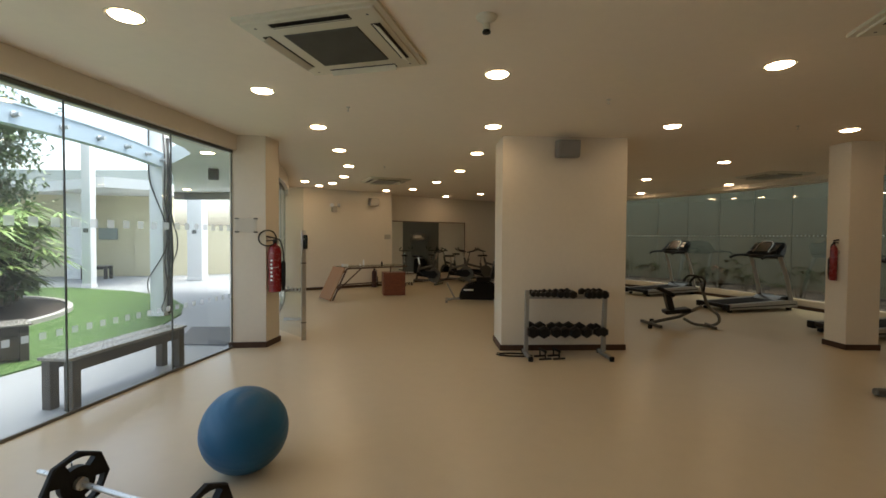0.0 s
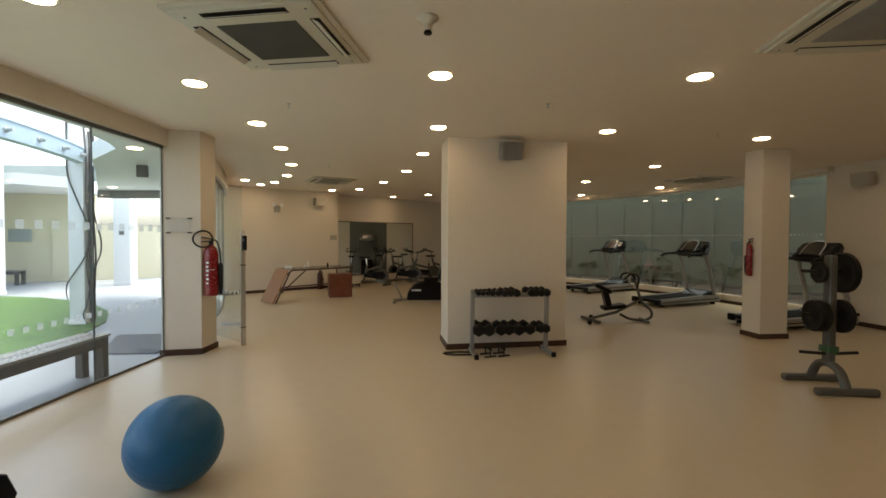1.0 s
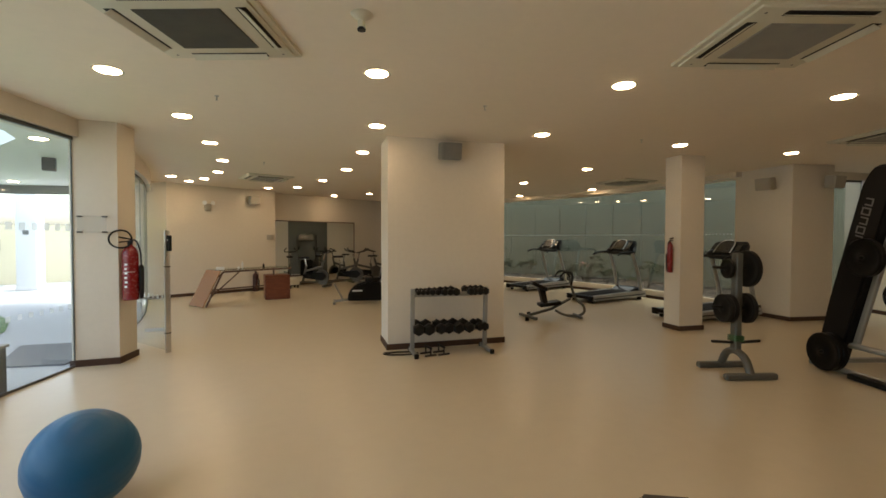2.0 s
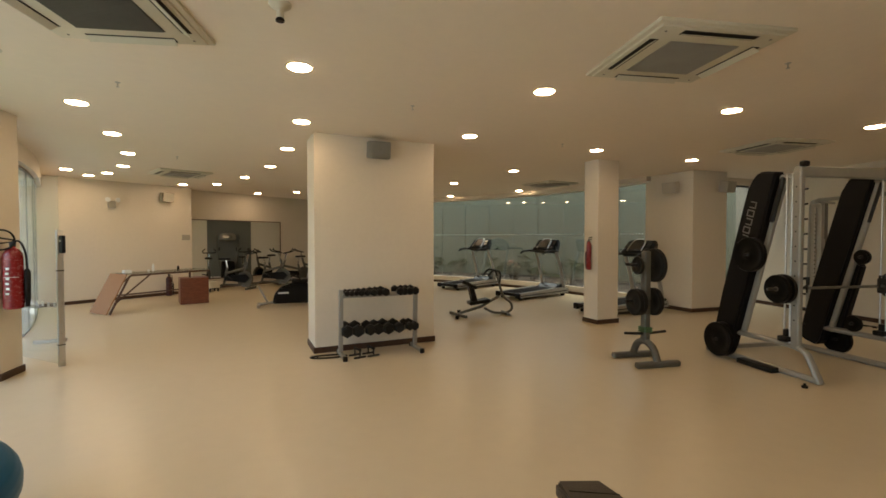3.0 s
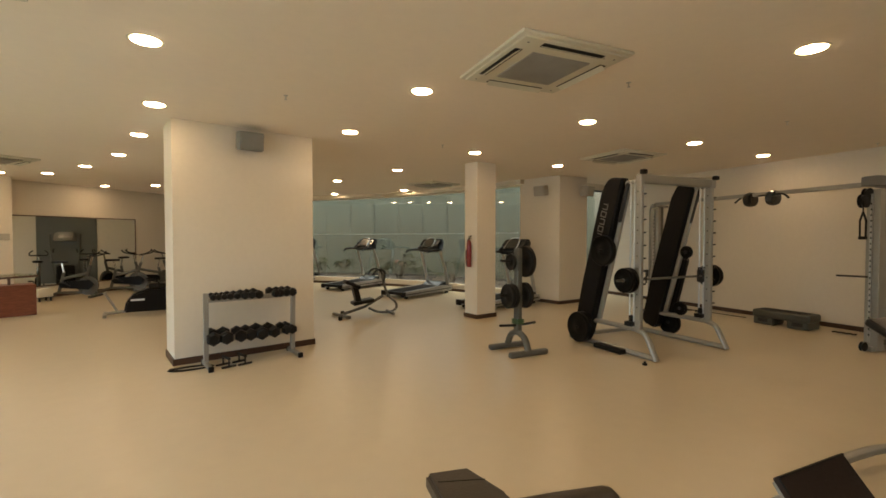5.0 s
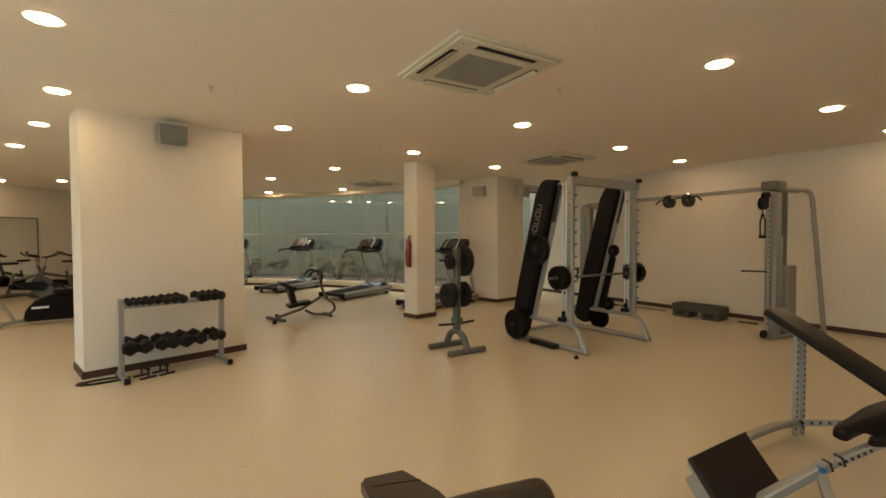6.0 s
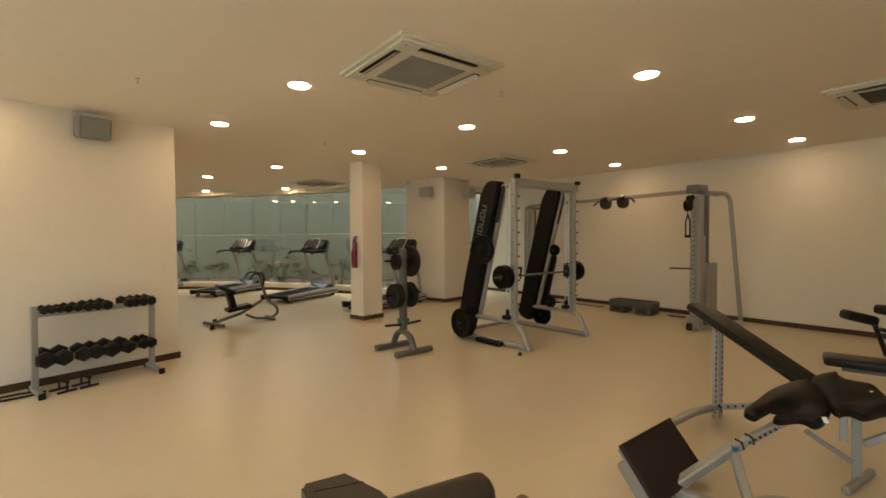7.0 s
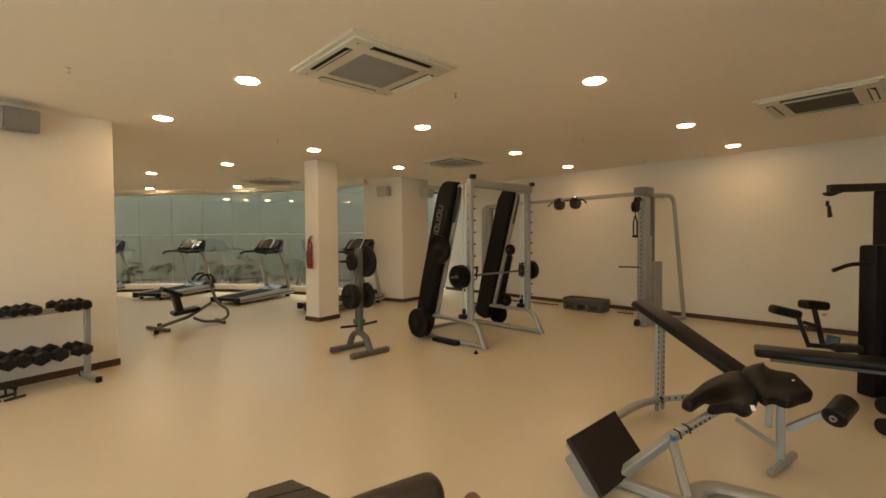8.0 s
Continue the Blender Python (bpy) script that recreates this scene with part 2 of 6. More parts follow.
def tube(bm, pts, r, seg=10, flat=1.0, caps=True):
    """A round pipe along pts; r is one radius or one for each point; flat squeezes it across."""
    pts = [Vector(p) for p in pts]
    rs = r if isinstance(r, (list, tuple)) else [r] * len(pts)
    rings, last = [], None
    for i, p in enumerate(pts):
        d = (pts[min(i + 1, len(pts) - 1)] - pts[max(i - 1, 0)]).normalized()
        if last is None:
            u = Vector((0, 0, 1)) if abs(d.z) < 0.9 else Vector((1, 0, 0))
            last = d.cross(u).normalized()
        x = (last - d * last.dot(d)).normalized()
        y = d.cross(x)
        last = x
        rings.append([bm.verts.new(p + (x * math.cos(2 * math.pi * k / seg) + y * flat * math.sin(2 * math.pi * k / seg)) * rs[i]) for k in range(seg)])
    for a, b in zip(rings, rings[1:]):
        for k in range(seg):
            bm.faces.new((a[k], a[(k + 1) % seg], b[(k + 1) % seg], b[k]))
    if caps:
        bm.faces.new(rings[0][::-1])
        bm.faces.new(rings[-1])


def lathe(bm, profile, m=None, seg=20):
    """A turned body: profile is (radius, height) from the bottom up, round m's z axis."""
    m = m or Matrix()
    rings = []
    for r, z in profile:
        if r < 1e-6:
            rings.append([bm.verts.new(m @ Vector((0, 0, z)))])
        else:
            rings.append([bm.verts.new(m @ Vector((r * math.cos(2 * math.pi * k / seg), r * math.sin(2 * math.pi * k / seg), z))) for k in range(seg)])
    for a, b in zip(rings, rings[1:]):
        for k in range(seg):
            q = (k + 1) % seg
            if len(a) == 1 and len(b) > 1:
                bm.faces.new((a[0], b[q], b[k]))
            elif len(b) == 1 and len(a) > 1:
                bm.faces.new((a[k], a[q], b[0]))
            elif len(a) > 1:
                bm.faces.new((a[k], a[q], b[q], b[k]))
    if len(rings[0]) > 1:
        bm.faces.new(rings[0][::-1])
    if len(rings[-1]) > 1:
        bm.faces.new(rings[-1])


def slab(bm, outline, z0, z1, m=None):
    """A flat plate with this outline (x, y) between two heights."""
    m = m or Matrix()
    low = [bm.verts.new(m @ Vector((x, y, z0))) for x, y in outline]
    top = [bm.verts.new(m @ Vector((x, y, z1))) for x, y in outline]
    bm.faces.new(low[::-1])
    bm.faces.new(top)
    n = len(outline)
    for i in range(n):
        bm.faces.new((low[i], low[(i + 1) % n], top[(i + 1) % n], top[i]))


def pad(bm, sx, sy, sz, m, r=0.03):
    """An upholstered cushion: a box with soft, rounded edges."""
    box(bm, sx, sy, sz, m, min(r, sz * 0.45, sx * 0.45, sy * 0.45), 3)


def along(a, b, roll=0):
    """A pose at a whose z axis points to b."""
    return Matrix.Translation(a) @ (Vector(b) - Vector(a)).to_track_quat("Z", "Y").to_matrix().to_4x4() @ M(rz=roll)


def mesh_of(name, bm, mat):
    bmesh.ops.recalc_face_normals(bm, faces=bm.faces[:])
    me = bpy.data.meshes.new(name)
    bm.to_mesh(me)
    bm.free()
    me.materials.append(mat)
    me.polygons.foreach_set("use_smooth", [True] * len(me.polygons))
    me.set_sharp_from_angle(angle=radians(35))
    return me


def part(name, bm, mat, parent, label=""):
    """One bmesh as one mesh under a thing or a part, in the parent's own axes."""
    ob = new(name, mesh_of(name, bm, mat))
    ob.parent = parent
    return tagged(ob, label)


def thing(name, x, y, z=0.0, rz=0.0, label="", category="", group="", kind=""):
    ob = new(name)
    ob.empty_display_size = 0.1
    ob.matrix_world = pose(x, y, z, 0, 0, rz)
    return tagged(ob, label, category, group, kind)


def solid(name, bm, mat, label="", category="", group="", kind="", at=None):
    """One bmesh as a thing of its own."""
    ob = new(name, mesh_of(name, bm, mat))
    if at is not None:
        ob.matrix_world = at
    return tagged(ob, label, category, group, kind)


def B():
    return bmesh.new()


def arc(cx, cy, r, a0, a1, n):
    return [(cx + r * math.cos(radians(a0 + (a1 - a0) * i / n)), cy + r * math.sin(radians(a0 + (a1 - a0) * i / n))) for i in range(n + 1)]


def wall_run(bm, pts, z0, z1, thick):
    """A wall along pts, thick to the left of the way."""
    for a, b in zip(pts, pts[1:]):
        a, b = Vector((*a, 0)), Vector((*b, 0))
        n = Vector((-(b - a).y, (b - a).x, 0)).normalized() * thick
        slab(bm, [a.xy, b.xy, (b + n).xy, (a + n).xy], z0, z1)


# ---- the room ----
H = 2.8
FACADE = [(-4.20, 6.72), (-4.42, 7.50), (-4.69, 8.40), (-5.02, 9.30), (-5.40, 10.20), (-5.82, 11.08), (-6.28, 12.03)]
RADIAL = [(-6.28, 12.03), (-3.88, 14.10), (0.60, 17.95)]
RUNWAY = arc(-3.85, 7.96, 10.26, 60, 5.4, 11)
ROOM = [(-4.20, -4.0), (8.1, -4.0), (9.2, 8.95), (6.45, 8.80)] + RUNWAY[::-1][1:] + [(0.60, 18.6), (-4.3, 14.6)] + FACADE[::-1]

bm = B()
slab(bm, ROOM, -0.12, 0.0)
solid("floor", bm, VINYL, "smooth beige vinyl gym floor with a soft sheen", "floor", kind="structure")
bm = B()
cx, cy = 1.5, 6.5
slab(bm, [(cx + (x - cx) * 1.012, cy + (y - cy) * 1.012) for x, y in ROOM], H, H + 0.25)
solid("ceiling", bm, CEIL, "plain white-painted flat plaster ceiling", "ceiling", kind="structure")

bm = B()
wall_run(bm, [(-6.50, 11.84), RADIAL[1]], 0, H, 0.62)
wall_back = solid("wall_back", bm, PAINT, "cream-painted plaster wall with dark skirting", "wall", kind="structure")
bm = B()
d = (Vector(RADIAL[2]) - Vector(RADIAL[1])).normalized()
nrm = Vector((-d.y, d.x))
q0 = Vector(RADIAL[1]) + nrm * 0.45
wall_run(bm, [q0, Vector(RADIAL[2]) + nrm * 0.45], 0, H, 0.2)
solid("wall_mirror", bm, PAINT, "cream-painted plaster wall that carries a large mirror", "wall", kind="structure")
bm = B()
wall_run(bm, [(9.00, 9.2), (7.86, -4.0)], 0, H, 0.25)
solid("wall_rear", bm, PAINT, "long cream-painted wall behind the weight machines", "wall", kind="structure")
bm = B()
wall_run(bm, [(8.9, -4.0), (-4.4, -4.0)], 0, H, 0.25)
solid("wall_south", bm, PAINT, "plain cream-painted closing wall", "wall", kind="structure")
bm = B()
wall_run(bm, [(0.45, 18.1), RUNWAY[0], (2.2, 16.9)], 0, H, 0.2)
solid("wall_far_corner", bm, PAINT, "short cream-painted wall between mirror and glass", "wall", kind="structure")

bm = B()
wall_run(bm, [(0.24, 16.9), (0.10, 12.4)], 0, H, 0.12)
solid("wall_partition", bm, PAINT, "cream-painted partition between the bikes and the treadmills", "wall", kind="structure")
bm = B()
wall_run(bm, [(0.173, 14.90), (0.125, 13.38)], 0.05, 2.35, -0.02)
solid("wall_board", bm, BOARD, "tall dark grey board fixed to the cream partition", "board", kind="structure")


def skirting(pts, z=0.075, t=0.016):
    bm = B()
    wall_run(bm, pts, 0.0, z, -t)
    return solid("baseboard", bm, SKIRT, "dark brown skirting along the wall foot", "baseboard", kind="structure")


skirting([RADIAL[0], RADIAL[1]])
skirting([q0, Vector(RADIAL[2]) + nrm * 0.45])
skirting([(8.965, 8.8), (7.86, -4.0)])


def column(name, outline, label, skirt=0.075):
    bm = B()
    slab(bm, outline, 0.0, H)
    ob = solid(name, bm, PAINT, label, "column", kind="structure")
    bm = B()
    cx, cy = sum(p[0] for p in outline) / len(outline), sum(p[1] for p in outline) / len(outline)
    out = []
    for x, y in outline:
        v = Vector((x - cx, y - cy))
        out.append((x + math.copysign(0.016, v.x), y + math.copysign(0.016, v.y)))
    slab(bm, out, 0.0, skirt)
    solid("baseboard", bm, SKIRT, "dark brown skirting round the column foot", "baseboard", kind="structure")
    return ob


column("column_wide", [(-0.625, 6.649), (1.000, 6.925), (0.905, 7.48), (-0.720, 7.204)], "wide cream-painted rectangular column")
column("column_slim", [(3.985, 7.37), (4.42, 7.42), (4.365, 7.75), (3.935, 7.70)], "slim cream-painted square column")
column("column_corner", [(6.50, 7.93), (7.37, 7.97), (7.33, 9.00), (6.33, 9.05)], "broad cream-painted column by the glass")
column("column_door", [(-4.17, 6.25), (-3.73, 6.36), (-3.73, 6.72), (-4.20, 6.72)], "cream-painted column beside the glass entrance")

# ---- glass to the court ----
def glass_wall(name, pts, z0, z1, pane_mat, label, rail=0.03, seams=True, squares=(), seam_mat=SEAM, print_mat=FILM, head_mat=SEAM, shade=False):
    """Frameless panes between the points, with dark seams, a thin channel below and a header."""
    w = thing(name, 0, 0, 0, 0, label, "window", kind="structure")
    for i, (a, b) in enumerate(zip(pts, pts[1:])):
        a, b = Vector((*a, 0)), Vector((*b, 0))
        d = (b - a).normalized()
        n = Vector((-d.y, d.x, 0))
        bm = B()
        slab(bm, [(a + d * 0.004).xy, (b - d * 0.004).xy, (b - d * 0.004 + n * 0.010).xy, (a + d * 0.004 + n * 0.010).xy], z0, z1)
        p = part("pane", bm, pane_mat, w)
        p.visible_shadow = shade
        bm = B()
        bar(bm, a + Vector((0, 0, z0 - 0.017)), b + Vector((0, 0, z0 - 0.017)), rail * 0.8, 0.026)
        part("channel", bm, GREYMETAL, w)
        bm = B()
        bar(bm, a + Vector((0, 0, z1 + 0.02)), b + Vector((0, 0, z1 + 0.02)), rail * 1.3, 0.04)
        part("head_channel", bm, head_mat, w)
        if seams:
            bm = B()
            bar(bm, b + n * 0.005 + Vector((0, 0, z0)), b + n * 0.005 + Vector((0, 0, z1)), 0.011 if seam_mat is SEAM else 0.005, 0.012, bevel=0)
            part("seam", bm, seam_mat, w)
        for z, s, gap in squares:
            bm = B()
            k = int((b - a).length / gap)
            for j in range(k):
                c = a + d * ((j + 0.5) * (b - a).length / k) - n * 0.003
                bar(bm, c - d * s / 2 + Vector((0, 0, z)), c + d * s / 2 + Vector((0, 0, z)), 0.001, s, bevel=0)
            p = part("frosted_squares", bm, print_mat, w)
            p.visible_shadow = False
    return w


SEAMS = [6.25] + [5.19 - 1.19 * i for i in range(9)]
glass_wall("window_1", [(-4.16 + 0.02 * (i == 0), y) for i, y in enumerate(SEAMS)][::-1], 0.03, 2.56, GLASS,
           "tall frameless glass wall to the garden court", squares=((0.70, 0.055, 0.125), (1.58, 0.075, 0.15)))
bm = B()
wall_run(bm, [(-4.08, -4.0), (-4.08, 6.4)], 2.60, H, 0.30)
solid("trim", bm, PAINT, "cream bulkhead above the glass wall", "bulkhead", kind="structure")
glass_wall("window_2", FACADE[::-1], 0.03, 2.50, GLASS, "curved glass facade beyond the entrance", squares=((0.70, 0.055, 0.13),))
bm = B()
wall_run(bm, [(x + 0.1, y) for x, y in FACADE], 2.54, H, 0.30)
solid("trim", bm, PAINT, "curved cream bulkhead above the glass facade", "bulkhead", kind="structure")

# ---- glass behind the treadmills ----
bm = B()
wall_run(bm, RUNWAY, 0.0, 0.20, -0.12)
solid("plinth", bm, PAINT, "low cream plinth under the curved glass", "plinth", kind="structure")
skirting(RUNWAY, 0.07, 0.14)
glass_wall("window_3", RUNWAY, 0.22, 2.66, GREENGLASS, "curved green-tinted glass wall behind the treadmills", squares=((1.565, 0.026, 0.085),), seam_mat=GREYSEAM, print_mat=FROST, head_mat=PAINT, shade=True)
bm = B()
wall_run(bm, RUNWAY, 2.70, H, -0.15)
solid("trim", bm, PAINT, "narrow cream head over the curved glass", "bulkhead", kind="structure")
glass_wall("window_4", [(7.36, 8.70), (8.95, 8.84)], 0.10, 2.62, GREENGLASS, "green-tinted glass strip beside the column", shade=True)
bm = B()
wall_run(bm, [(8.95, 8.84), (7.36, 8.70)], 2.66, H, 0.12)
solid("trim", bm, PAINT, "narrow cream head over the glass strip", "bulkhead", kind="structure")
bm = B()
wall_run(bm, arc(-3.85, 7.96, 13.6, 68, 9, 14) + [(9.5, 9.5)], -0.2, 3.2, 0.3)
solid("wall_light_well", bm, GREENWALL, "grey-green rendered retaining wall outside the glass", "wall", kind="structure")
bm = B()
slab(bm, arc(-3.85, 7.96, 10.36, 62, 5, 12) + arc(-3.85, 7.96, 13.6, 9, 62, 12), -0.25, 0.05)
solid("planting_bed", bm, SOIL, "dark soil strip outside the curved glass", "planting bed", kind="structure")

# ---- large mirror ----
mir = thing("wall_mirror_panel", 0, 0, 0, 0, "large frameless-looking wall mirror in a thin dark frame", "mirror")
ma = Vector(RADIAL[1]) + nrm * 0.445 + d * 0.03
mb = ma + d * 3.05
bm = B()
wall_run(bm, [ma, mb], 0.30, 1.97, -0.012)
part("mirror_sheet", bm, SHINE, mir)
bm = B()
for a, b in (((ma, 1.98), (mb, 1.98)), ((ma, 0.29), (mb, 0.29)), ((ma, 0.29), (ma, 1.98)), ((mb, 0.29), (mb, 1.98))):
    bar(bm, (*a[0], a[1]), (*b[0], b[1]), 0.05, 0.025)
part("frame", bm, DARKWOOD, mir)

# ---- downlights ----
LIGHTS = [(1.45, 13.35), (1.00, 15.40), (2.30, 16.20), (-5.30, 11.08), (-2.92, 3.25), (-2.82, 4.64), (-2.85, 5.98), (-3.10, 7.40), (-3.46, 8.88), (-4.06, 10.32), (-4.76, 11.45), (-5.30, 11.95),
          (-0.70, 4.45), (-0.75, 6.16), (-1.02, 7.84), (-1.44, 9.66), (-2.15, 11.42), (-3.02, 12.95), (-3.84, 13.22),
          (1.42, 4.47), (1.34, 6.34), (-1.21, 14.43), (-2.35, 15.15), (3.50, 6.72), (3.16, 8.99), (2.60, 11.25), (4.87, 12.40), (3.45, 14.44),
          (5.58, 7.04), (3.60, 4.50), (5.84, 4.58), (7.78, 4.60), (3.43, 2.275), (5.73, 2.08), (7.60, 1.86), (1.20, 2.45),
          # unseen lamps overhead and behind, added to brighten the near floor
          (-1.00, 2.55), (1.15, 0.30), (3.40, 0.10), (-1.10, 0.50), (-3.0, 1.75), (2.3, -2.0), (-1.5, -1.9)]


def downlight(x, y):
    t = thing("downlight", x, y, H, 0, "round recessed ceiling downlight, lit warm white", "ceiling light", "ceiling downlights")
    bm = B()
    lathe(bm, [(0.091, -0.001), (0.096, -0.0032), (0.110, -0.0028), (0.113, 0.001), (0.091, 0.001)], None, 28)
    part("trim_ring", bm, WHITEPLASTIC, t)
    bm = B()
    lathe(bm, [(0.0, -0.0135), (0.035, -0.0128), (0.065, -0.0105), (0.082, -0.0070), (0.090, -0.002), (0.090, 0.0)], None, 28)
    part("lens", bm, LENS, t)
    return t


first_light = downlight(*LIGHTS[0])
for x, y in LIGHTS[1:]:
    copy_thing(first_light, pose(x, y, H))


# ---- ceiling cassettes ----
def cassette(x, y, rz, filter_mat=GRILLE):
    t = thing("air_conditioner", x, y, H, rz, "ivory square four-way ceiling air conditioner with a grey grille", "air conditioner", "ceiling air conditioners")
    bm = B()
    box(bm, 0.95, 0.95, 0.026, M(z=-0.011), 0.010, 2)
    box(bm, 0.88, 0.88, 0.03, M(z=-0.024), 0.012, 2)
    part("panel", bm, WHITEPLASTIC, t)
    bm = B()
    for i in range(32):
        box(bm, 0.50, 0.009, 0.008, M(y=-0.244 + i * 0.01574, z=-0.044))
    part("grille", bm, filter_mat, t)
    bm = B()
    box(bm, 0.51, 0.51, 0.006, M(z=-0.040))
    part("filter", bm, filter_mat, t)
    for k in range(4):
        r = Matrix.Rotation(radians(90 * k), 4, "Z")
        bm = B()
        box(bm, 0.53, 0.062, 0.006, r @ M(y=0.376, z=-0.0385), 0.002, 1)
        s = part("air_slot", bm, DARKVOID, t)
        bm = B()
        box(bm, 0.525, 0.050, 0.004, r @ M(y=0.381, z=-0.0535, rx=-28), 0.001, 1)
        part("louvre", bm, WHITEPLASTIC, s)
    for k in range(4):
        bm = B()
        lathe(bm, [(0.0, -0.0415), (0.008, -0.041), (0.010, -0.037)], Matrix.Rotation(radians(90 * k + 45), 4, "Z") @ M(x=0.53), 10)
        part("corner_screw", bm, PLASTIC, t)
    return t


first = cassette(1.945, 3.450, -6)
for x, y, rz in ((5.77, 5.75, -4), (4.87, 10.65, 15), (-3.30, 11.0, 30)):
    copy_thing(first, pose(x, y, H, 0, 0, rz))
second = cassette(-1.762, 3.732, -8, DARKFILTER)
copy_thing(second, pose(5.486, 0.806, H, 0, 0, -7))

# ---- the court outside ----
bm = B()
slab(bm, [(-400, -400), (400, -400), (400, 400), (-400, 400)], -0.9, -0.30)
solid("ground", bm, PAVING, "wide pale paved ground round the building", "ground", kind="structure")
bm = B()
slab(bm, [(-30, -12), (-4.22, -12), (-4.22, 6.7), (-4.45, 7.5), (-4.72, 8.4), (-5.05, 9.3), (-5.43, 10.2), (-5.85, 11.08), (-6.6, 12.1), (-9.0, 17.5), (-30, 17.5)], -0.30, -0.02)
solid("pavement", bm, PAVING, "smooth pale grey paved walk round the lawn", "pavement", kind="structure")
LAWN = [(-6.05, 3.2), (-5.85, 4.6), (-5.85, 5.75), (-6.1, 7.3), (-6.6, 8.5), (-7.3, 9.5), (-8.6, 10.7), (-10.4, 11.5), (-12.6, 11.9), (-15.5, 11.2), (-18.5, 8.0), (-19.0, 2.0), (-15.0, -3.0), (-9.0, -2.5), (-6.9, 0.0)]
bm = B()
slab(bm, LAWN, -0.05, 0.0)
solid("lawn", bm, TURF, "short green lawn with a curved edge", "lawn", kind="structure")
rnd = random.Random(5)


def inside(x, y, poly):
    hit = False
    for (x0, y0), (x1, y1) in zip(poly, poly[1:] + poly[:1]):
        if (y0 > y) != (y1 > y) and x < (x1 - x0) * (y - y0) / (y1 - y0) + x0:
            hit = not hit
    return hit


verts, faces = [], []
while len(faces) < 30000:
    x, y = rnd.uniform(-14, -5.8), rnd.uniform(3.0, 12.0)
    if not inside(x, y, LAWN) or math.hypot(x + 11.48, y - 6.30) < 3.47:
        continue
    a, h, w = rnd.uniform(0, 6.3), rnd.uniform(0.003, 0.008), rnd.uniform(0.006, 0.012)
    n = len(verts)
    verts += [(x - w * math.cos(a), y - w * math.sin(a), 0), (x + w * math.cos(a), y + w * math.sin(a), 0), (x - .05 * math.sin(a), y + .05 * math.cos(a), h)]
    faces.append((n, n + 1, n + 2))
me = bpy.data.meshes.new("grass")
me.from_pydata(verts, [], faces)
me.materials.append(GRASS)
tagged(new("grass", me), "short green blades of grass on the lawn", "grass", kind="stuff")

# round planting bed with a pale kerb
bm = B()
lathe(bm, [(3.30, -0.05), (3.30, 0.08), (3.32, 0.09), (3.37, 0.09), (3.39, 0.075), (3.39, -0.05)], M(-11.48, 6.30), 64)
solid("kerb", bm, KERB, "pale concrete ring kerb round the planting bed", "kerb", kind="structure")
bm = B()
lathe(bm, [(3.31, -0.04), (3.27, 0.06), (2.0, 0.20), (0.0, 0.30)], M(-11.48, 6.30), 40)
solid("planting_bed", bm, SOIL, "round bed of dark soil", "planting bed", kind="structure")


def blade(bm, root, tip, w, sag, n=5):
    """A narrow arched leaf from root to tip."""
    root, tip = Vector(root), Vector(tip)
    side = (tip - root).cross(Vector((0, 0, 1)))
    side = side.normalized() if side.length > 1e-4 else Vector((1, 0, 0))
    left, right = [], []
    for i in range(n + 1):
        s = i / n
        p = root.lerp(tip, s) + Vector((0, 0, sag * 4 * s * (1 - s)))
        k = w * (math.sin(math.pi * min(1, s * 0.85 + 0.15)) + 0.05)
        left.append(bm.verts.new(p - side * k))
        right.append(bm.verts.new(p + side * k))
    for i in range(n):
        bm.faces.new((left[i], right[i], right[i + 1], left[i + 1]))


def fan_palm(x, y, z, h, spread, fronds, seed, leaf=LEAF):
    r = random.Random(seed)
    t = thing("fan_palm", x, y, z, 0, "bushy green fan palm with narrow drooping leaflets", "palm", "garden palms")
    bm, stems = B(), B()
    for i in range(fronds):
        a = r.uniform(0, 6.28)
        hh = h * r.uniform(0.45, 1.0)
        c = Vector((math.cos(a), math.sin(a), 0)) * spread * r.uniform(0.2, 0.75)
        hub = Vector((c.x, c.y, hh))
        tube(stems, [(c.x * 0.15, c.y * 0.15, 0), (c.x * 0.5, c.y * 0.5, hh * 0.65), hub], 0.010, 5)
        for k in range(11):
            b = a + (k - 5) * 0.30
            ln = spread * r.uniform(0.40, 0.58)
            tip = hub + Vector((math.cos(b) * ln, math.sin(b) * ln, r.uniform(-0.55, 0.12) * ln))
            blade(bm, hub, tip, 0.030, 0.05, 4)
    part("stems", stems, BARK, t)
    part("leaves", bm, leaf, t)
    return t


for i, (x, y, h, s) in enumerate(((-9.3, 6.9, 1.7, 1.0), (-9.9, 7.6, 2.0, 1.1), (-10.3, 8.5, 1.8, 1.1), (-9.6, 6.0, 1.5, 1.0), (-11.2, 8.8, 2.0, 1.2), (-11.3, 7.2, 2.1, 1.3), (-10.6, 5.6, 1.9, 1.2))):
    fan_palm(x, y, 0.12, h, s, 38, 40 + i)
# added low palms in the darkened leaf paint the shadow under the tall fronds
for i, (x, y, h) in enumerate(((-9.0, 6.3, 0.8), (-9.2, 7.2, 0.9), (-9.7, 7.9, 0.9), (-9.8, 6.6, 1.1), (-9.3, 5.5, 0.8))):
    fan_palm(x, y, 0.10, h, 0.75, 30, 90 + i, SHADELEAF)


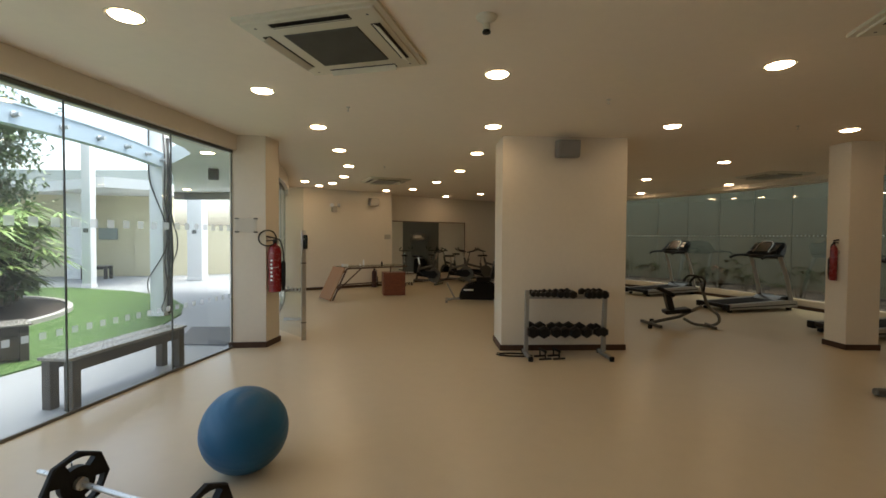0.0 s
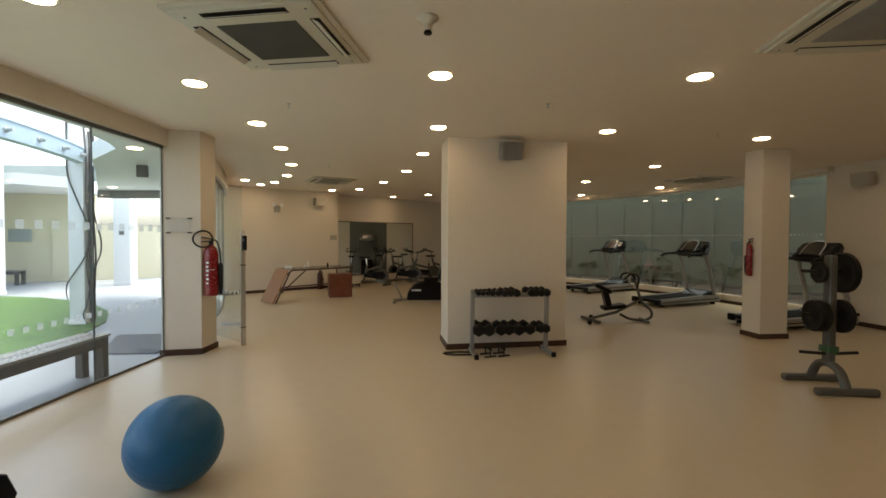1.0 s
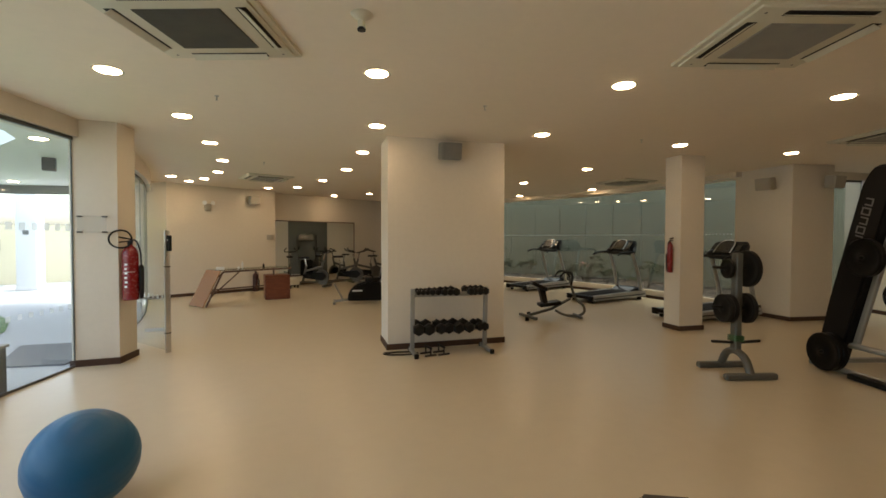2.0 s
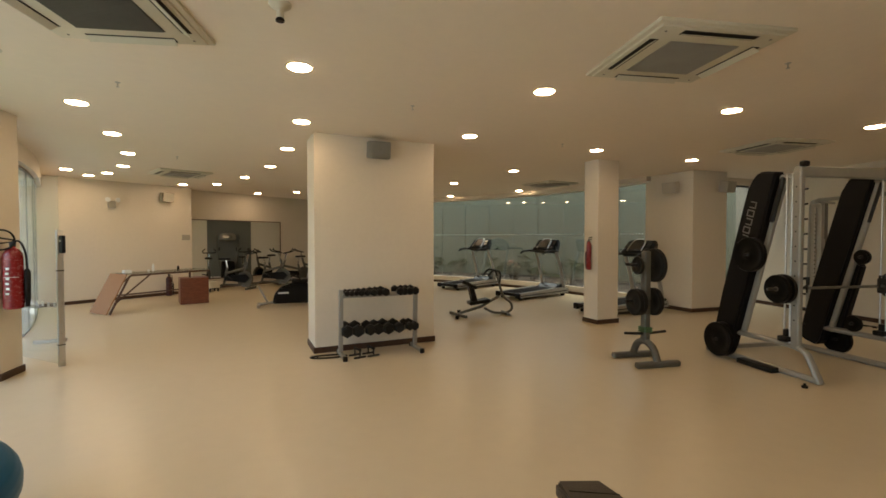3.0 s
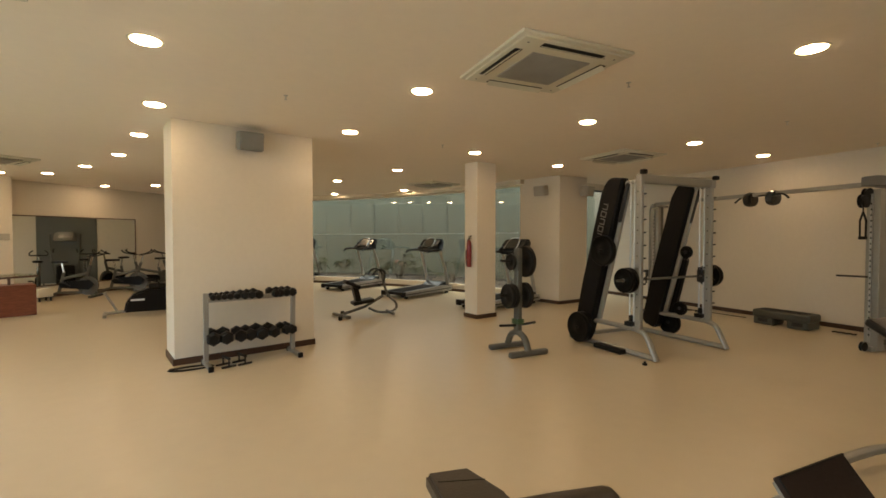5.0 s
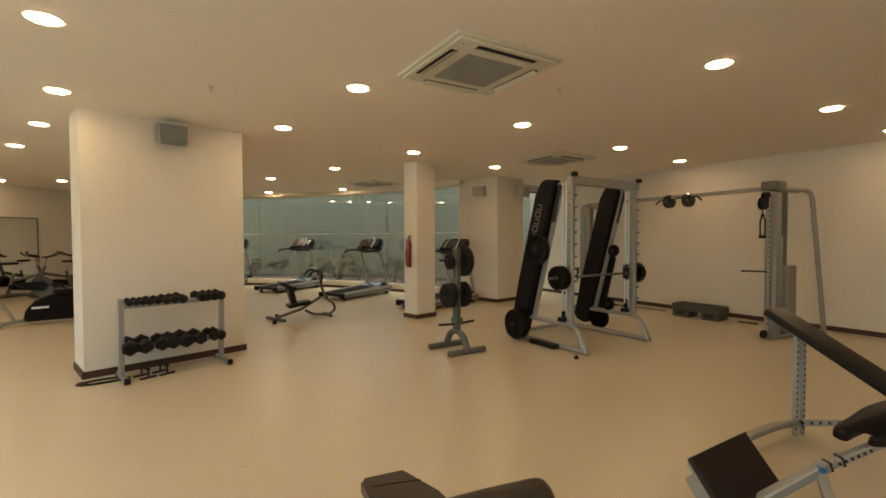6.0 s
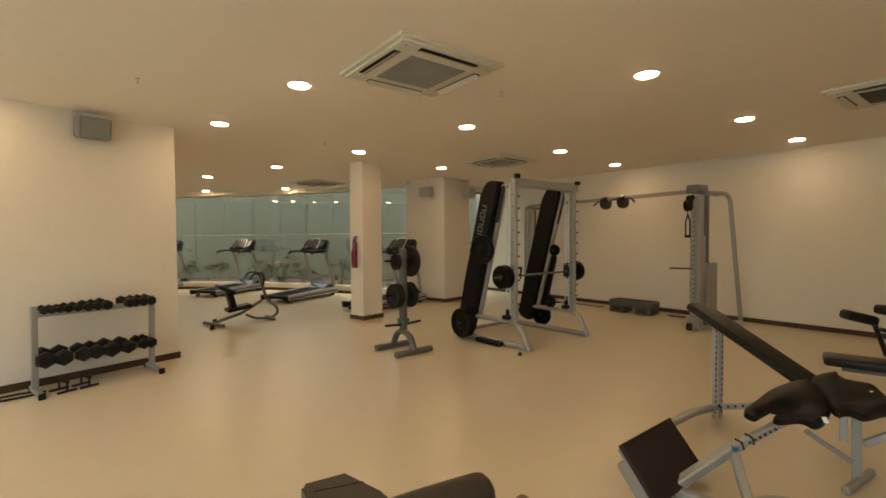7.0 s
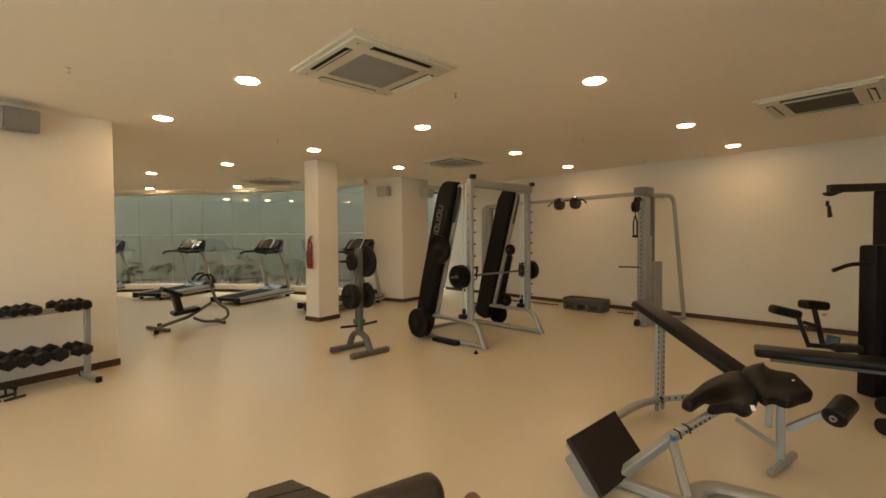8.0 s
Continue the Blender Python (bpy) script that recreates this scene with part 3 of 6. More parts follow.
def tree(x, y, h, r, seed, clumps=900, low=.62):
    g = random.Random(seed)
    t = thing("tree", x, y, 0, 0, "tall leafy tree with an airy uneven crown", "tree", "garden trees")
    bm = B()
    tube(bm, [(0, 0, -0.05), (0.1, 0.05, h * 0.3), (0.0, 0.15, h * 0.55)], [0.22, 0.17, 0.12], 9)
    limbs = []
    for i in range(9):
        a = i * 0.7 + g.uniform(-.3, .3)
        e = Vector((math.cos(a) * r * g.uniform(.5, .9), math.sin(a) * r * g.uniform(.5, .9), h * g.uniform(low, .95)))
        tube(bm, [(0, 0.1, h * 0.45), Vector((0, 0.1, h * 0.45)).lerp(e, .5) + Vector((0, 0, .3)), e], [0.09, 0.055, 0.02], 6)
        limbs.append(e)
    part("trunk", bm, BARK, t)
    bm = B()
    for i in range(clumps):
        e = g.choice(limbs)
        c = e + Vector((g.gauss(0, r * .28), g.gauss(0, r * .28), g.gauss(0, r * .2)))
        for k in range(4):
            d = Vector((g.uniform(-1, 1), g.uniform(-1, 1), g.uniform(-.8, .4))).normalized() * g.uniform(.10, .20)
            blade(bm, c, c + d, 0.032, 0.01, 2)
    part("crown", bm, TREELEAF, t)


tree(-14.5, 8.5, 7.0, 2.6, 3)
tree(-12.2, 9.2, 6.0, 1.15, 11, 2600, .40)
tree(-19.0, 12.0, 8.0, 3.0, 4, 700)
tree(-13.0, 3.0, 6.5, 2.2, 6, 600)


# pillars, canopy and ring beam
def pillar(x, y, w, h, label, plate=False):
    t = thing("pillar", x, y, -0.02, 12, label, "pillar", "court pillars")
    bm = B()
    box(bm, w, w, h, M(z=h / 2), 0.02, 2)
    part("shaft", bm, CONCRETE, t)
    bm = B()
    box(bm, w + 0.03, w + 0.03, 0.10, M(z=0.05), 0.008, 1)
    part("foot", bm, CONCRETE, t)
    if plate:
        bm = B()
        box(bm, 0.14, 0.012, 0.12, M(y=-w / 2 - 0.006, z=1.62), 0.003, 1)
        part("plate", bm, PLASTIC, t)
    return t


creeper = pillar(-6.89, 8.34, 0.235, 3.7, "white square pillar overgrown with bare creeper stems")
g = random.Random(8)
STEMS = [[(.145, -.02 + .028 * i + .025 * math.sin(k * .8 + i), 0.05 + k * .27) for k in range(13)] for i in range(6)]
STEMS.append([(-0.136, -0.136, 3.45), (-0.144, -0.14, 2.9), (-0.104, -0.144, 2.5), (0.0, -0.144, 2.15), (0.136, -0.136, 1.80), (0.152, -0.016, 1.45), (0.12, -0.144, 1.15), (-0.016, -0.144, .92), (-0.144, -0.144, .72), (-0.168, -0.136, .56), (-0.136, -0.136, .44)])
STEMS.append([(0.152, 0.016, 2.1), (0.16, 0.112, 1.75), (0.192, 0.208, 1.45), (0.184, 0.216, 1.2), (0.152, 0.096, .95), (0.144, -0.048, .6), (0.128, -0.136, .3), (0.08, -0.144, .18), (0.136, -0.112, .02)])
STEMS.append([(0.128, -0.136, 3.5), (0.144, -0.08, 2.8), (0.136, -0.136, 2.2), (0.152, -0.04, 1.6), (0.136, -0.128, 1.0), (0.152, -0.064, .5), (0.144, 0.016, .0)])
for i, pts in enumerate(STEMS):
    bm = B()
    line = bend([(x + g.uniform(0, .025), y + g.uniform(-.02, .02), z) for x, y, z in pts], .15, 3)
    thick = .020 if i < 3 else .014
    tube(bm, line, [thick * (1 - .4 * j / len(line)) for j in range(len(line))], 6)
    part("creeper_stem", bm, VINE, creeper, "bare dark creeper stem")
pillar(-12.16, 12.1, 0.24, 4.2, "slim white square pillar on the lawn's edge", True)
pillar(-10.75, 14.75, 0.47, 2.7, "thick white square pillar under the walk's roof", True)
pillar(-15.0, 14.5, 0.50, 2.9, "thick white square pillar in front of the yellow wall")
pillar(-18.5, 12.5, 0.50, 2.9, "thick white square pillar in front of the yellow wall")

CANOPY = [(-4.25, 5.10), (-4.62, 5.72), (-4.85, 6.05), (-4.96, 6.45), (-5.15, 6.85), (-5.55, 7.20), (-6.20, 7.75), (-7.20, 9.10), (-8.60, 10.9), (-9.60, 12.2), (-9.40, 12.5),
          (-8.00, 12.5), (-6.90, 12.4), (-6.10, 11.1), (-5.36, 9.3), (-4.60, 7.4)]
bm = B()
slab(bm, CANOPY, 2.68, 2.95)
solid("canopy", bm, CONCRETE, "broad white canopy slab over the entrance walk", "canopy", kind="structure")
bm = B()
wall_run(bm, [(-9.62, 12.2), (-9.40, 12.4), (-8.00, 12.4), (-6.95, 12.3)], 2.48, 2.675, -0.14)
solid("trim", bm, EDGEGREY, "dark grey edge beam under the canopy", "beam", kind="structure")
bm = B()
box(bm, 0.16, 0.10, 0.20, M(z=-0.10), 0.01, 1)
solid("outdoor_speaker", bm, DARKPLASTIC, "small dark box speaker under the canopy", "speaker", at=M(-5.74, 8.24, 2.677, rz=20))
for x, y in ((-4.86, 6.80), (-8.70, 11.5)):
    copy_thing(first_light, pose(x, y, 2.677))

ring = thing("ring_beam", 0, 0, 0, 0, "curved blue-grey steel beam with bolt heads", "beam", kind="structure")
RC, RR = (-14.7, 5.0), 8.6
bm = B()
pts = arc(*RC, RR, 22.8, -40, 34)
wall_run(bm, pts, 2.72, 2.95, -0.14)
part("beam", bm, BLUESTEEL, ring)
bm = B()
wall_run(bm, arc(*RC, RR + 0.02, 22.8, -40, 34), 2.95, 2.97, -0.18)
part("flange", bm, BLUESTEEL, ring)
for i in range(13):
    a = radians(21.4 - i * 4.0)
    q = Vector((RC[0] + RR * math.cos(a), RC[1] + RR * math.sin(a), 2.83))
    o = Vector((math.cos(a), math.sin(a), 0))
    bm = B()
    lathe(bm, [(0.04, 0), (0.04, 0.015), (0.025, 0.02), (0.025, 0.09), (0.0, 0.09)], along(q, q + o), 10)
    part("bolt", bm, STEEL, ring)

# far side: yellow wall, white fascia and the storey above
far = thing("court_building", 0, 0, 0, 0, "pale yellow two-storey building with white fascia across the court", "building", kind="structure")
bm = B()
wall_run(bm, [(-24.0, 13.0), (-14.0, 15.6), (-12.7, 16.0)], -0.02, 2.9, 0.3)
part("wall", bm, YELLOWWALL, far)
bm = B()
wall_run(bm, [(-12.7, 16.0), (-6.0, 21.2)], -0.02, 1.86, 0.25)
part("low_wall", bm, YELLOWWALL, far, "lower pale yellow court wall")
bm = B()
wall_run(bm, [(-24.0, 11.6), (-15.0, 13.4), (-12.0, 12.45), (-11.3, 13.3)], 2.86, 3.16, 0.35)
part("fascia", bm, CONCRETE, far)
bm = B()
slab(bm, [(-24, 11.8), (-15, 13.6), (-12.0, 12.8), (-11.4, 13.4), (-12.5, 16.2), (-14, 15.9), (-24, 13.3)], 2.9, 3.0)
part("walk_roof", bm, CONCRETE, far)
bm = B()
wall_run(bm, [(-24.0, 12.2), (-15.0, 14.0), (-11.0, 14.3)], 3.16, 3.62, 0.05)
part("parapet", bm, PANELGREY, far, "grey-green parapet panels")
for x0, y0 in ((-16.2, 14.96), (-13.4, 15.72)):
    bm = B()
    box(bm, 0.9, 0.06, 2.05, M(x0, y0, 1.0, rz=15), 0.01, 1)
    part("door", bm, YELLOWWALL, far, "pale flush door")
for x0, y0 in ((-14.7, 15.38),):
    bm = B()
    box(bm, 0.62, 0.08, 0.42, M(x0, y0, 1.52, rz=14), 0.01, 1)
    part("window", bm, PANELGREY, far, "small grey-green notice panel")
for k in range(5):
    bm = B()
    box(bm, 0.34, 0.03, 0.05, M(-11.9 + k * 1.15, 16.62 + k * 0.893 - 0.02, 1.02, rz=37.8), 0.005, 1)
    part("wall_slot", bm, SKIRT, far, "small dark slot in the wall")


def garden_bench(x, y, z, rz, ln, w, h, label):
    t = thing("wooden_bench", x, y, z, rz, label, "bench", "court benches")
    for i in range(2):
        bm = B()
        box(bm, ln, w * 0.485, 0.028, M(y=(i - 0.5) * w * 0.5, z=h - 0.014), 0.005, 1)
        part("seat_board", bm, BENCHTOP, t, "seat board coloured pale for the sky sheen")
    for s in (-1, 1):
        bm = B()
        box(bm, ln - 0.12, 0.025, 0.10, M(y=s * (w / 2 - 0.03), z=h - 0.08), 0.004, 1)
        part("apron", bm, BENCHWOOD, t)
        for k in (-1, 1):
            bm = B()
            box(bm, 0.085, 0.085, h - 0.03, M(k * (ln / 2 - 0.075), s * (w / 2 - 0.050), (h - 0.03) / 2), 0.005, 1)
            part("leg", bm, BENCHWOOD, t)
    return t


garden_bench(-4.40, 4.81, -0.02, 91, 1.46, 0.31, 0.46, "long dark weathered wooden bench beside the glass wall")
garden_bench(-14.2, 14.40, -0.02, 14, 0.86, 0.4, 0.46, "dark wooden bench by the yellow wall")
stool = garden_bench(-6.42, 5.28, -0.02, 60, 0.50, 0.42, 0.46, "short dark wooden stool with boarded sides on the lawn edge")
for x, y, rz, w in ((0.205, 0, 90, 0.28), (-0.205, 0, 90, 0.28), (0, 0.165, 0, 0.36), (0, -0.165, 0, 0.36)):
    bm = B()
    box(bm, w, 0.02, 0.30, M(x, y, 0.20, rz=rz), 0.004, 1)
    part("side_board", bm, BENCHWOOD, stool)
bm = B()
slab(bm, [(-4.36, 6.42), (-4.36, 7.02), (-4.95, 7.55), (-5.60, 7.45), (-5.05, 6.36)], -0.02, 0.0)
solid("door_mat", bm, MAT, "grey ribbed entrance mat outside the door", "door mat")
# palms outside the curved glass, their shade put into the leaf colour
for i, (a, s) in enumerate(((49, .55), (44, .5), (36, .45), (29, .5), (22, .6))):
    rr = 10.95
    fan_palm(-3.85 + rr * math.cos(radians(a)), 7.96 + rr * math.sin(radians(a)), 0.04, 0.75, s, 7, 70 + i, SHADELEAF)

lily = thing("flowering_plant", 5.28, 13.70, 0.05, 0, "dark leafy plant with a few pink blossoms outside the glass", "plant")
g = random.Random(21)
bm, stems, bloom = B(), B(), B()
for i in range(16):
    a, ln = g.uniform(0, 6.28), g.uniform(.35, .75)
    tip = Vector((math.cos(a) * ln * .6 + .25 * (i % 3 == 0), math.sin(a) * ln * .6 - .35 * (i % 3 == 0), ln * g.uniform(.9, 1.5)))
    tube(stems, [(0, 0, 0), tip * .6 + Vector((0, 0, .08)), tip], .009, 5)
    for k in range(4):
        b = a + g.uniform(-1.2, 1.2)
        blade(bm, tip, tip + Vector((math.cos(b) * .24, math.sin(b) * .24, g.uniform(-.12, .10))), .035, .03, 4)
for i in range(7):
    c = Vector((g.uniform(-.16, .10), g.uniform(-.05, .22), g.uniform(.48, .66)))
    for k in range(5):
        b = k * 1.257 + i
        blade(bloom, c, c + Vector((math.cos(b) * .09, math.sin(b) * .09, .03)), .032, .02, 3)
part("stems", stems, BARK, lily)
part("leaves", bm, SHADELEAF, lily)
part("blossoms", bloom, PINKPETAL, lily, "pale pink blossoms")

# ---- glass entrance door standing open ----
door = thing("door_1", -3.42, 6.83, 0, 140, "frameless glass door leaf standing open with a tall steel pull", "door", kind="structure")
bm = B()
box(bm, 0.90, 0.010, 2.16, M(x=0.46, z=1.10), 0.002, 1)
leaf = part("glass_leaf", bm, DOORGLASS, door)
leaf.visible_shadow = False
bm = B()
for k in range(7):
    box(bm, 0.055, 0.001, 0.055, M(x=0.12 + k * 0.125, y=0.0065, z=0.70))
part("frosted_squares", bm, FILM, leaf).visible_shadow = False
bm = B()
box(bm, 0.034, 0.062, 1.56, M(z=0.78), 0.006, 2)
pull = part("pull_handle", bm, STEEL, door)
bm = B()
for z in (0.25, 1.10):
    box(bm, 0.040, 0.068, 0.016, M(z=z), 0.003, 1)
part("collar", bm, GREYMETAL, pull)
bm = B()
box(bm, 0.075, 0.035, 0.20, M(x=-0.058, y=0, z=1.40), 0.006, 1)
lock = part("lock_case", bm, DARKPLASTIC, door)
bm = B()
lathe(bm, [(0.013, 0), (0.013, 0.006), (0.0, 0.007)], M(x=-0.058, y=0.0175, z=1.44, rx=-90), 12)
part("key_barrel", bm, STEEL, lock)
bm = B()
box(bm, 0.36, 0.06, 0.05, M(), 0.006, 1)
solid("door_rail", bm, STEEL, "short brushed steel floor rail by the entrance", "floor rail", at=M(-4.22, 8.24, 0.026, rz=10))

# ---- wall and ceiling fittings ----
bm = B()
box(bm, 0.27, 0.006, 0.185, M(), 0.002, 1)
sign = thing("door_sign", -3.95, 6.265, 1.62, 14, "clear acrylic sign plate held by four dark clips", "sign")
part("plate", bm, ACRYLIC, sign).visible_shadow = False
for x in (-0.118, 0.118):
    for z in (-0.088, 0.088):
        bm = B()
        box(bm, 0.050, 0.034, 0.018, M(x, 0.008, z), 0.004, 1)
        part("clip", bm, GREYMETAL, sign)


def extinguisher(x, y, z, rz, h, r, label, horn=True, wall=None, paint=RED):
    t = thing("fire_extinguisher", x, y, z, rz, label, "fire extinguisher", "fire extinguishers")
    bm = B()
    lathe(bm, [(r * 0.85, 0), (r, 0.012), (r, h * 0.72), (r * 0.93, h * 0.78), (r * 0.6, h * 0.84), (r * 0.3, h * 0.865), (r * 0.3, h * 0.88)], None, 24)
    part("cylinder", bm, paint, t)
    bm = B()
    lathe(bm, [(r * 0.3, h * 0.88), (r * 0.34, h * 0.9), (r * 0.34, h * 0.94), (r * 0.2, h * 0.95)], None, 14)
    box(bm, 0.02, r * 1.8, 0.018, M(y=-r * 0.6, z=h * 0.985, rx=-12), 0.004, 1)
    box(bm, 0.02, r * 1.5, 0.014, M(y=-r * 0.6, z=h * 0.93, rx=8), 0.004, 1)
    part("valve", bm, BLACKMETAL, t)
    bm = B()
    if horn:
        loop = [(0, 0, h * .92), (0.03, 0.02, h * .99)] + [(0.04 + 0.02 * math.cos(a), -0.09 + 0.115 * math.cos(a), h * .97 + 0.105 * math.sin(a)) for a in [radians(50 + 29 * i) for i in range(10)]]
        loop += [(0.08, 0.03, h * .97), (0.085, r * .8, h * .92), (0.06, r * 1.15, h * .78), (0.03, r * 1.25, h * 0.55)]
        tube(bm, bend(loop, 0.05, 3), 0.010, 8)
    else:
        tube(bm, bend([(0, 0, h * .92), (r * 1.1, 0, h * .86), (r * 1.15, 0, h * .4)], 0.05, 4), 0.009, 8)
    hose = part("hose", bm, RUBBER, t)
    bm = B()
    lathe(bm, [(0.018, 0), (0.028, h * .15), (0.030, h * .5), (0.014, h * .54)], M(0.03, r * 1.25, h * .02) if horn else M(r * 1.2, 0, h * .02), 14)
    part("horn", bm, RUBBER, t)
    bm = B()
    tube(bm, [(r * 1.005 * math.cos(a), r * 1.005 * math.sin(a), h * .45) for a in [radians(-60 + 15 * i) for i in range(7)]], 0.002, 4)
    part("print_band", bm, FROST, t, "thin white printed band")
    for k in range(6):
        bm = B()
        a = radians(-35 + (k % 2) * 3)
        box(bm, 0.001, 0.03, 0.022, Matrix.Rotation(a, 4, "Z") @ M(x=r * 1.003, z=h * (0.22 + 0.07 * k)))
        part("print_bar", bm, FROST, t, "white printed bar")
    if wall is not None:
        bm = B()
        box(bm, 0.06, 0.03, 0.05, Matrix.Rotation(radians(wall), 4, "Z") @ M(x=r + 0.012, z=h * .7), 0.004, 1)
        part("bracket", bm, STEEL, t)
    return t


extinguisher(-3.64, 6.43, 0.735, -60, 0.74, 0.085, "red fire extinguisher with a looped black hose on the column", wall=240)
extinguisher(3.903, 7.51, 0.925, 97, 0.56, 0.043, "small red fire extinguisher hung on the slim column", False, -97)
extinguisher(-4.27, 13.52, 0.0, 40, 0.58, 0.07, "dark red fire extinguisher standing by the wall", False, None, DARKRED)


def speaker(x, y, z, rz, label, shell=PLASTIC, front=GRILLE):
    t = thing("wall_speaker", x, y, z, rz, label, "speaker", "wall speakers")
    bm = B()
    slab(bm, [(-0.15, 0.09), (-0.135, -0.075), (0.135, -0.075), (0.15, 0.09)], -0.11, 0.11, M(rx=8))
    bmesh.ops.bevel(bm, geom=bm.edges[:], offset=0.012, segments=2, affect="EDGES")
    part("cabinet", bm, shell, t)
    bm = B()
    box(bm, 0.25, 0.008, 0.19, M(y=-0.078, rx=8), 0.003, 1)
    part("grille", bm, front, t)
    bm = B()
    box(bm, 0.06, 0.08, 0.05, M(y=0.11), 0.005, 1)
    part("bracket", bm, PLASTIC, t)
    return t


speaker(0.20, 6.655, 2.62, 9.6, "grey wall speaker tilted down from the wide column", SPEAKERGREY, SPEAKERGREY)
speaker(-4.30, 13.59, 2.50, 40, "pale grey wall speaker high on the cream wall", SPEAKERPALE, SPEAKERPALE)
speaker(6.27, 8.28, 2.48, -72, "pale grey wall speaker on the side of the column", SPEAKERPALE, SPEAKERPALE)
speaker(7.23, 7.82, 2.48, 8, "pale grey wall speaker on the front of the column", SPEAKERPALE, SPEAKERPALE)

bm = B()
box(bm, 0.20, 0.02, 0.14, M(), 0.006, 2)
solid("wall_plate", bm, SPEAKERPALE, "faint grey plate on the cream wall", "wall plate", at=M(-3.99, 13.985, 1.48, rz=40.7))

em = thing("emergency_light", -5.24, 12.87, 2.27, 40, "white twin-head emergency light on the wall", "emergency light")
bm = B()
box(bm, 0.15, 0.08, 0.17, M(z=-.02), 0.02, 2)
part("housing", bm, SPEAKERPALE, em)
for s in (-1, 1):
    bm = B()
    lathe(bm, [(0.030, 0.0), (0.050, 0.04), (0.054, 0.055), (0.0, 0.048)], M(s * 0.085, -0.03, 0.085, rx=90, rz=s * 18), 18)
    part("lamp_head", bm, FROST, em)


def sprinkler(x, y):
    t = thing("sprinkler", x, y, H, 0, "small pendant sprinkler head below the ceiling", "sprinkler", "ceiling sprinklers")
    bm = B()
    lathe(bm, [(0.0, -0.042), (0.013, -0.041), (0.013, -0.037), (0.004, -0.036), (0.005, -0.010), (0.020, -0.003), (0.022, 0.0)], None, 14)
    part("head", bm, STEEL, t)
    return t


sp = sprinkler(-2.21, 5.21)
for x, y in ((0.35, 5.21), (-2.80, 8.98), (2.76, 6.45), (2.88, 3.38), (8.13, 3.29), (5.60, 3.34), (-0.2, 9.0)):
    copy_thing(sp, pose(x, y, H))
det = thing("ceiling_sensor", -0.763, 3.49, H, 0, "small white ceiling sensor on a short stem", "sensor")
bm = B()
lathe(bm, [(0.018, -0.082), (0.022, -0.078), (0.020, -0.040), (0.034, -0.030), (0.060, -0.012), (0.064, 0.0)], None, 20)
part("body", bm, WHITEPLASTIC, det)
bm = B()
lathe(bm, [(0.0, -0.100), (0.024, -0.098), (0.026, -0.090), (0.020, -0.080)], None, 16)
part("eye", bm, DARKPLASTIC, det)


# ---- gym ball ----
bm = B()
prof = []
for i in range(49):
    a = -math.pi / 2 + math.pi * i / 48
    r = 0.262 + 0.0012 * math.sin(i * 2.1)
    prof.append((max(0.0, r * math.cos(a)) if 0 < i < 48 else 0.0, r * math.sin(a)))
lathe(bm, prof, None, 56)
ball = solid("exercise_ball", bm, BALLBLUE, "large blue inflated rubber exercise ball on the floor", "exercise ball", at=M(-2.256, 3.394, 0.2612, rx=205, ry=20))
bm = B()
lathe(bm, [(0.012, 0.2605), (0.012, 0.2645), (0.0, 0.2655)], None, 10)
part("valve_plug", bm, FROST, ball, "pale valve plug")


# ---- plates and bars ----
def plate_bm(bm, m, r, w, hole=True):
    """A weight plate round m's z axis from 0 to w, with a raised rim and hub."""
    lathe(bm, [(0.028, 0.0), (r * .28, 0.0), (r * .32, w * .09), (r * .80, w * .09), (r * .84, 0.0), (r * .97, 0.0), (r, w * .12), (r, w * .88), (r * .97, w),
               (r * .84, w), (r * .80, w * .91), (r * .32, w * .91), (r * .28, w), (0.028, w)], m, 30)


